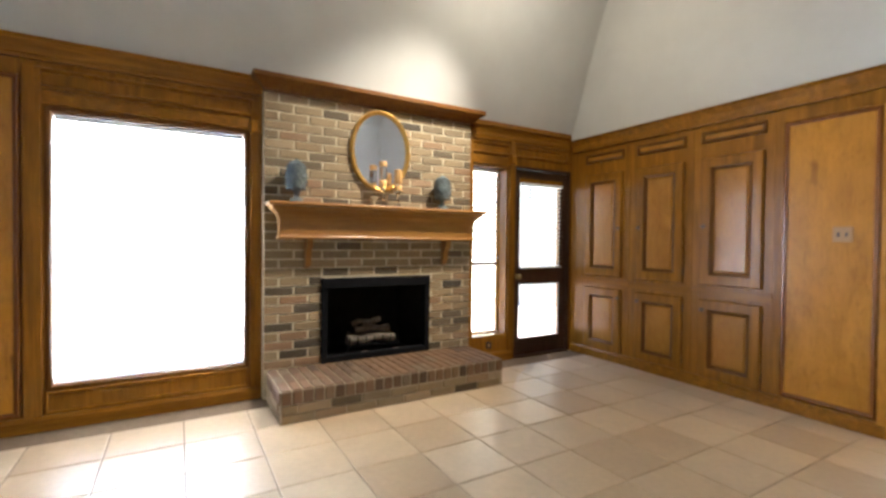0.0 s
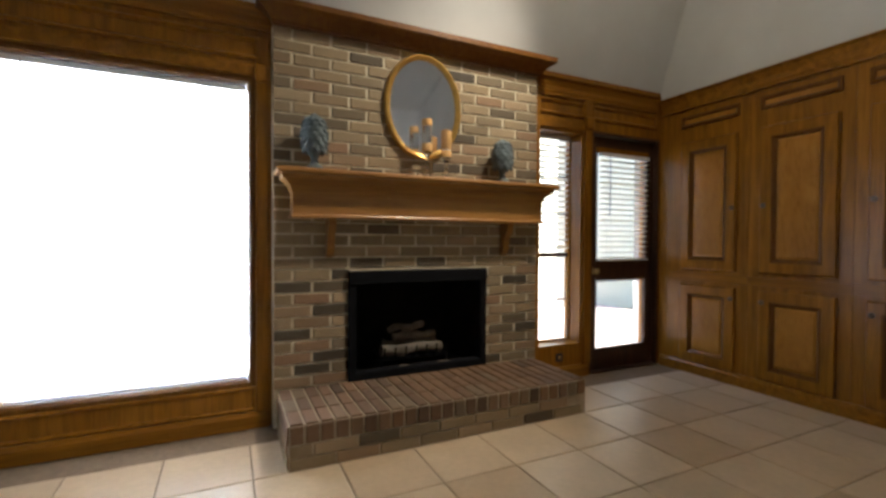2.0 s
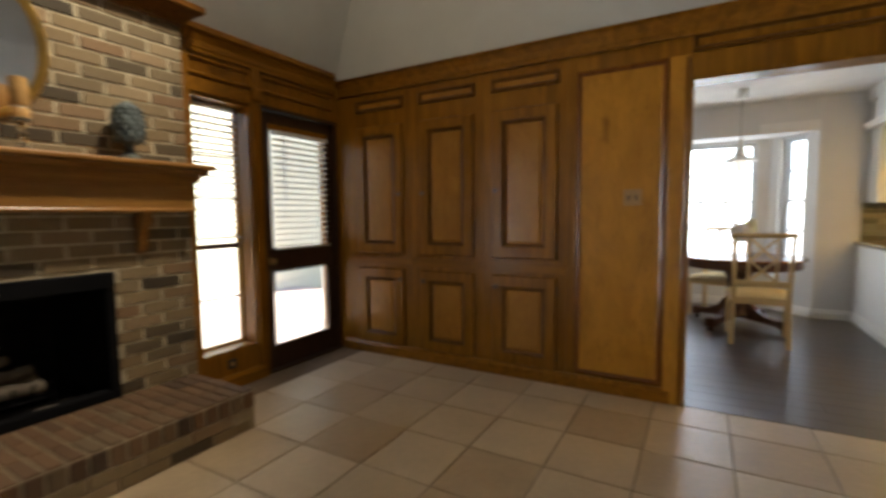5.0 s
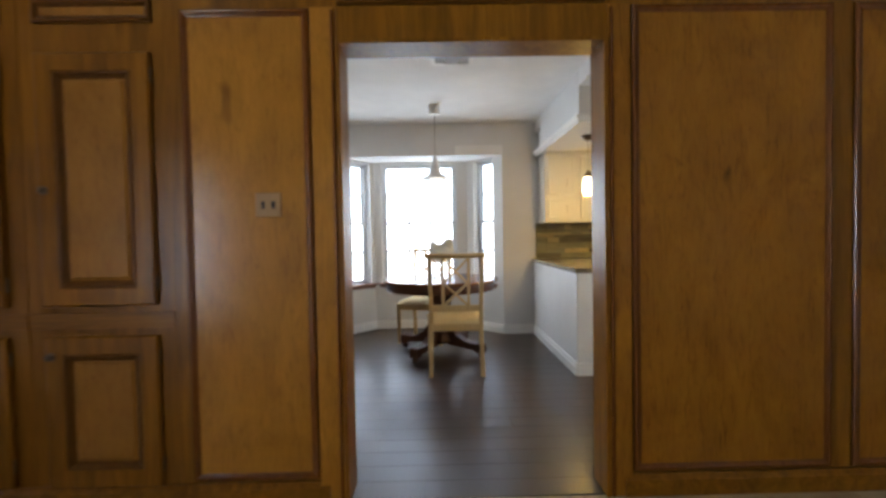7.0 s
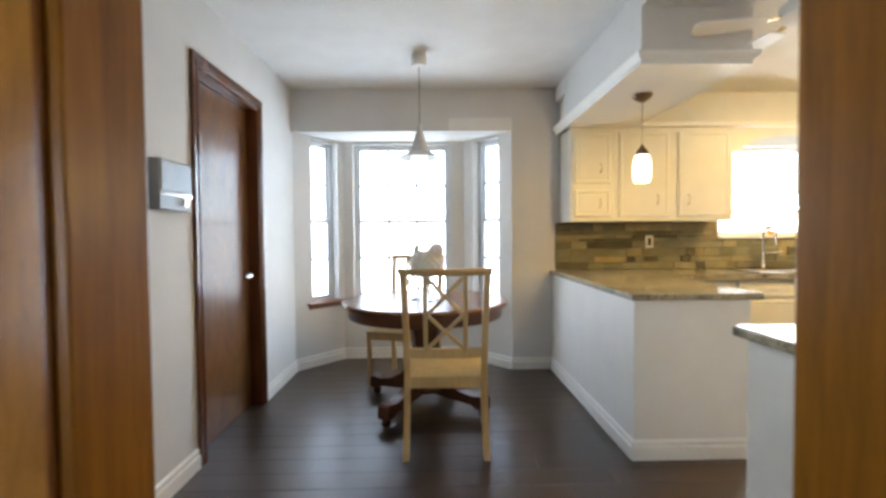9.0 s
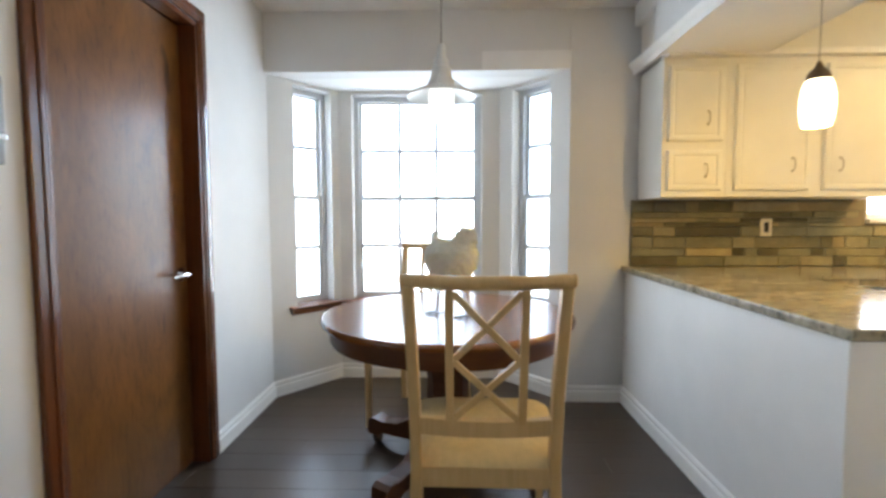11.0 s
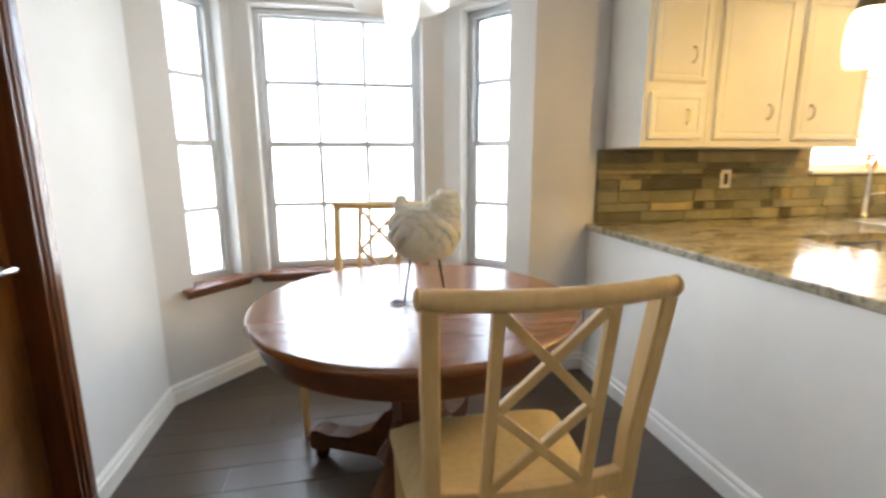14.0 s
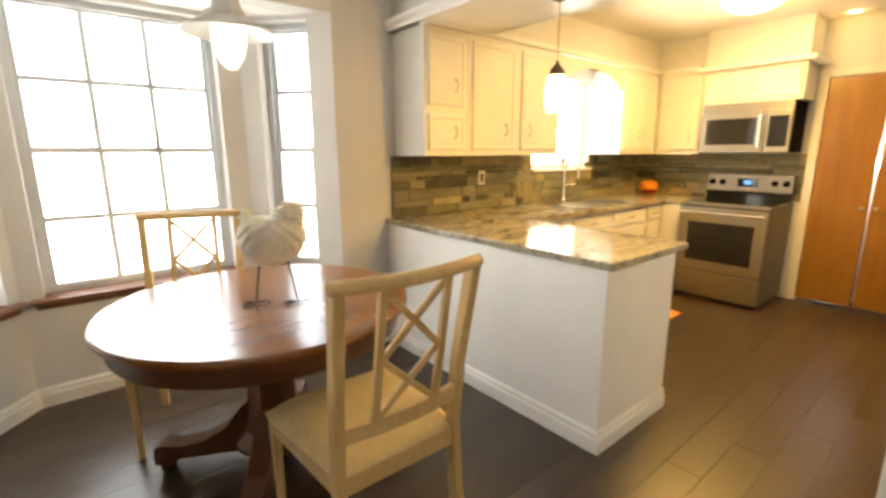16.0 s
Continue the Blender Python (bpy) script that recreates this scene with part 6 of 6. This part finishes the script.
simple("oven_handle", pose(0, 0, 0), lambda b: (rod(b, (-0.34, -0.062, 0.825), (0.34, -0.062, 0.825), 0.012, None, 14), rod(b, (-0.31, -0.03, 0.825), (-0.31, -0.062, 0.825), 0.009), rod(b, (0.31, -0.03, 0.825), (0.31, -0.062, 0.825), 0.009)), M["chrome"], od, "", True)
block("storage_drawer", -RW, RW, -0.026, 0.009, 0.035, 0.272, M["steel"], rg, "brushed steel storage drawer", 0.008)
bm = bmesh.new()
box(bm, -RW, RW, 0.565, 0.625, 0.905, 0.985, 0.002)
part("splash_panel", bm, M["darkglass"], rg, "black glass splash panel")
bm = bmesh.new()
box(bm, -RW, RW, 0.55, 0.63, 0.987, 1.155, 0.010)
cp = part("control_panel", bm, M["steel"], rg, "steel control panel")
for x in (-0.31, -0.22, 0.22, 0.31):
    simple("knob", pose(0, 0, 0), lambda b: (rod(b, (x, 0.55, 1.075), (x, 0.522, 1.075), 0.027, 0.023, 20), box(b, x - 0.003, x + 0.003, 0.514, 0.523, 1.052, 1.098)), M["black"], cp, "black control knob", True)
block("clock", -0.085, 0.085, 0.545, 0.551, 1.035, 1.115, M["darkglass"], cp, "black clock panel")
block("display", -0.03, 0.03, 0.543, 0.5455, 1.06, 1.095, M["display"], cp, "glowing blue clock digits")

# over-range microwave
mw = thing("microwave", pose(4.60, 2.302, 1.36, 0, 0, FACE_WEST), "stainless over-range microwave below the cabinet", "microwave")
block("body", -0.358, 0.358, 0.02, 0.395, 0, 0.436, M["black"], mw, "", 0.004)
block("vent_strip", -0.358, 0.358, 0.0, 0.02, 0.365, 0.436, M["steel"], mw, "steel vent strip", 0.003)
md = block("microwave_door", -0.358, 0.17, -0.012, 0.02, 0.0, 0.362, M["steel"], mw, "brushed steel door", 0.005)
block("door_window", -0.308, 0.10, -0.016, -0.011, 0.07, 0.30, M["darkglass"], md, "dark glass window", 0.002)
simple("door_handle", pose(0, 0, 0), lambda b: (rod(b, (0.138, -0.045, 0.04), (0.138, -0.045, 0.325), 0.011, None, 12), rod(b, (0.138, -0.012, 0.06), (0.138, -0.045, 0.06), 0.008), rod(b, (0.138, -0.012, 0.305), (0.138, -0.045, 0.305), 0.008)), M["chrome"], md, "", True)
kp = block("control_panel", 0.173, 0.358, -0.012, 0.02, 0.0, 0.362, M["steel"], mw, "", 0.005)
block("keypad", 0.195, 0.337, -0.015, -0.011, 0.05, 0.31, M["darkglass"], kp, "black keypad", 0.002)

# kitchen pendant, dome light, spot and fan
kp_ = thing("pendant_lamp", pose(1.855, 2.30, 0), "lit opal glass pendant on a bronze canopy", "lamp")
bm = bmesh.new()
lathe(bm, ((0.012, 2.10), (0.045, 2.118), (0.062, 2.135), (0.064, 2.149)), seg=28)
part("canopy", bm, M["bronze"], kp_, "bronze canopy", True)
simple("cord", pose(0, 0, 0), lambda b: rod(b, (0, 0, 1.80), (0, 0, 2.105), 0.002, None, 6), M["cord"], kp_)
bm = bmesh.new()
lathe(bm, ((0.007, 1.825), (0.014, 1.805), (0.034, 1.785), (0.044, 1.755)), seg=24)
part("cap", bm, M["bronze"], kp_, "bronze cap", True)
bm = bmesh.new()
lathe(bm, ((0.040, 1.757), (0.050, 1.735), (0.057, 1.69), (0.058, 1.64), (0.053, 1.60), (0.047, 1.58), (0.044, 1.58), (0.050, 1.60), (0.055, 1.64), (0.054, 1.69), (0.046, 1.735), (0.036, 1.75)), seg=32, closed=False)
part("shade", bm, M["pendant"], kp_, "glowing opal glass shade", True)
dome = thing("ceiling_light", pose(3.70, 2.05, KZ), "round lit glass dome on the kitchen ceiling", "ceiling light")
bm = bmesh.new()
lathe(bm, ((0.21, -0.001), (0.215, -0.02), (0.20, -0.03)), seg=40)
part("base", bm, M["brass"], dome, "", True)
bm = bmesh.new()
lathe(bm, ((0.005, -0.125), (0.08, -0.118), (0.15, -0.092), (0.19, -0.055), (0.198, -0.031)), seg=40, closed=False)
part("glass", bm, M["dome"], dome, "glowing glass dome", True)
sp = thing("recessed_light", pose(4.82, 1.70, KZ), "small recessed ceiling spotlight", "ceiling light")
bm = bmesh.new()
lathe(bm, ((0.040, -0.004), (0.060, -0.006), (0.064, -0.001)), seg=28, closed=False)
part("ring", bm, M["white"], sp, "", True)
bm = bmesh.new()
lathe(bm, ((0.002, -0.004), (0.040, -0.004)), seg=24, closed=False)
part("lens", bm, M["dome"], sp, "lit lens", True)

fan = thing("ceiling_fan", pose(2.24, 1.46, KZ), "white ceiling fan at rest with a pull chain", "fan")
bm = bmesh.new()
lathe(bm, ((0.05, -0.001), (0.06, -0.03), (0.02, -0.045), (0.015, -0.10), (0.07, -0.115), (0.105, -0.14), (0.105, -0.19), (0.07, -0.22), (0.03, -0.235)), seg=32)
part("motor", bm, M["white"], fan, "", True)
for k in range(5):
    a = radians(20 + 72 * k)
    turn = Matrix.Rotation(a, 4, "Z")
    bm = bmesh.new()
    ring = [(0.16, -0.045), (0.44, -0.062), (0.475, -0.045), (0.48, 0.045), (0.44, 0.062), (0.16, 0.045)]
    up = [bm.verts.new((x, y, -0.195 + 0.12 * y)) for x, y in ring]
    dn = [bm.verts.new((x, y, -0.203 + 0.12 * y)) for x, y in ring]
    bm.faces.new(up), bm.faces.new(tuple(reversed(dn)))
    for i in range(6):
        bm.faces.new((up[i], up[(i + 1) % 6], dn[(i + 1) % 6], dn[i]))
    blade = part("blade", bm, M["white"], fan, "", False, turn)
    bm = bmesh.new()
    bar(bm, (0.08, 0, -0.185), (0.19, 0, -0.198), 0.03, 0.006, 0.001)
    part("blade_iron", bm, M["brass"], blade)
simple("pull_chain", pose(0, 0, 0), lambda b: (rod(b, (0.03, 0, -0.23), (0.03, 0, -0.36), 0.0018, None, 5), ball(b, (0.03, 0, -0.365), (0.006, 0.006, 0.010), 8)), M["brass"], fan)

# ---- outside ----
tagged(block("ground", -200, 200, -200, 200, -0.6, -0.16, M["grass"]), "dry lawn around the house", "ground", "", "structure")
tagged(block("pavement_patio", -7.6, WX - 0.225, -6.5, 2.6, -0.159, -0.02, M["patio"]), "pinkish concrete patio slab in sunlight", "patio", "", "structure")
garage = thing("outbuilding", pose(-7.6, 4.2, -0.155), "cream sided outbuilding beyond the patio", "building")
block("wall", -1.2, 1.2, -2.6, 3.5, 0, 4.6, M["siding"], garage)
for i in range(19):
    block("siding_board", 1.201, 1.216, -2.6, 3.5, 0.06 + 0.235 * i, 0.06 + 0.235 * i + 0.222, M["siding"], garage)
simple("roof", pose(0, 0, 0), lambda b: (bar(b, (1.5, 0.45, 4.52), (0.0, 0.45, 5.4), 6.6, 0.08), bar(b, (-1.5, 0.45, 4.52), (0.0, 0.45, 5.4), 6.6, 0.08)), M["rooftile"], garage)
post = thing("patio_post", pose(-3.62, 0.53, -0.02), "dark painted patio post outside the garden door", "post")
block("shaft", -0.06, 0.06, -0.06, 0.06, 0.0, 2.64, M["cord"], post, "", 0.006)
block("plinth", -0.08, 0.08, -0.08, 0.08, 0.0, 0.12, M["cord"], post, "", 0.006)
fence = thing("garden_fence", pose(0.3, 9.2, -0.16), "weathered board fence behind the bay window", "fence")
board = bmesh.new()
box(board, -0.068, 0.068, -0.009, 0.009, 0.03, 1.85, 0.003)
board = mesh_of("board", board, M["fence"])
for i in range(80):
    piece("board", board, fence, pose(-5.6 + i * 0.142, 0, rng.uniform(-0.01, 0.01)))
for z in (0.4, 1.5):
    block("rail", -5.7, 5.75, 0.010, 0.05, z, z + 0.09, M["fence"], fence)
tagged(block("roof_eave_west", -4.3, WX - 0.225, -7.0, 1.2, 2.62, 2.78, M["white"]), "white painted eave over the patio side", "roof", "", "structure")
tagged(block("roof_eave_north", -1.5, 5.5, 3.67, 5.0, 2.62, 2.78, M["white"]), "white painted eave over the bay window", "roof", "", "structure")

# ---- floor tiles, planks and stones ----
bm = bmesh.new()
loops(bm, 0.408, 0.408, ((0, 0), (0, 0.006), (0.004, 0.008)))
tile_mesh = mesh_of("tile", bm, M["tile"])
T = 0.415
for i in range(-3, 13):
    for j in range(-13, 4):
        x0, y0 = -1.862 + i * T, -1.547 + j * T
        if x0 < WX - 0.1 or x0 + T > DEN_E + 0.1 or y0 < DEN_S - 0.1 or y0 > -0.05:
            continue
        h = 0.408
        if y0 + h > -0.003:
            key = ("t", round(-0.003 - y0, 3))
            if key not in cut:
                bm = bmesh.new()
                loops(bm, 0.408, key[1], ((0, 0), (0, 0.006), (0.004, 0.008)))
                cut[key] = mesh_of("tile", bm, M["tile"])
            me = cut[key]
        else:
            me = tile_mesh
        piece("tile", me, floor, pose(x0 + 0.2075, y0, -0.008, -90, 0, 0))

bm = bmesh.new()
loops(bm, 1.1985, 0.1517, ((0, 0), (0, 0.0034), (0.0008, 0.004)))
plank_mesh = mesh_of("plank", bm, M["plank"])
row = 0
y = 0.003
while y < 4.1:
    x = LX - 0.1 - (0.37 * row % 1.2)
    while x < RX:
        if x + 1.2 > LX - 0.1:
            piece("plank", plank_mesh, floor_dark, pose(x + 0.6, y, -0.004, -90, 0, 0))
        x += 1.2
    y += 0.153
    row += 1


def ledger(name, u0, u1, z0, z1, m, skip=()):
    """Stacked stone: thin rows of stones of many lengths, each proud by its own depth."""
    a0, a1, zs = (skip[0][0] + 0.02, skip[0][1] - 0.02, 1.19) if skip else (u1, u1, z1)

    def backing(bm):
        box(bm, u0, a0, -0.006, 0.001, z0, z1)
        if skip:
            box(bm, a0, a1, -0.006, 0.001, z0, zs)
            box(bm, a1, u1, -0.006, 0.001, z0, z1)

    ob = tagged(simple(name, m, backing, M["stoneback"]), "stacked ledger stone backsplash in tan, grey and brown", "backsplash", "", "structure")
    lengths = [0.08, 0.14, 0.21, 0.30, 0.42]
    z = z0 + 0.002
    while z < z1 - 0.012:
        h = min(rng.choice((0.028, 0.040, 0.052, 0.064, 0.076)), z1 - z - 0.002)
        u = u0
        while u < u1 - 0.02:
            l = min(rng.choice(lengths), u1 - u)
            if not any(a < u + l / 2 < b and c < z + h / 2 < d for a, b, c, d in skip):
                key = ("s", round(l, 2), round(h, 3))
                if key not in cut:
                    bm = bmesh.new()
                    loops(bm, key[1] - 0.001, key[2] - 0.001, ((0, 0), (0.001, 0.008), (0.004, 0.011)))
                    cut[key] = mesh_of("stone", bm, M["stone"])
                piece("stone", cut[key], ob, pose(u + l / 2, -0.005 - rng.uniform(0, 0.014), z, rng.uniform(-1.5, 1.5), 0, rng.uniform(-1.2, 1.2)))
            u += l
        z += h
    return ob


ledger("wall_backsplash_north", 1.60, 4.985, GZ + 0.001, UZ0 - 0.002, pose(0, BY - 0.007, 0), ((3.08, 4.04, 1.17, 1.4), (2.42, 2.50, 1.10, 1.23)))
ledger("wall_backsplash_east", -3.47, -1.89, GZ + 0.001, UZ0 - 0.002, pose(RX - 0.002, 0, 0, 0, 0, FACE_WEST))
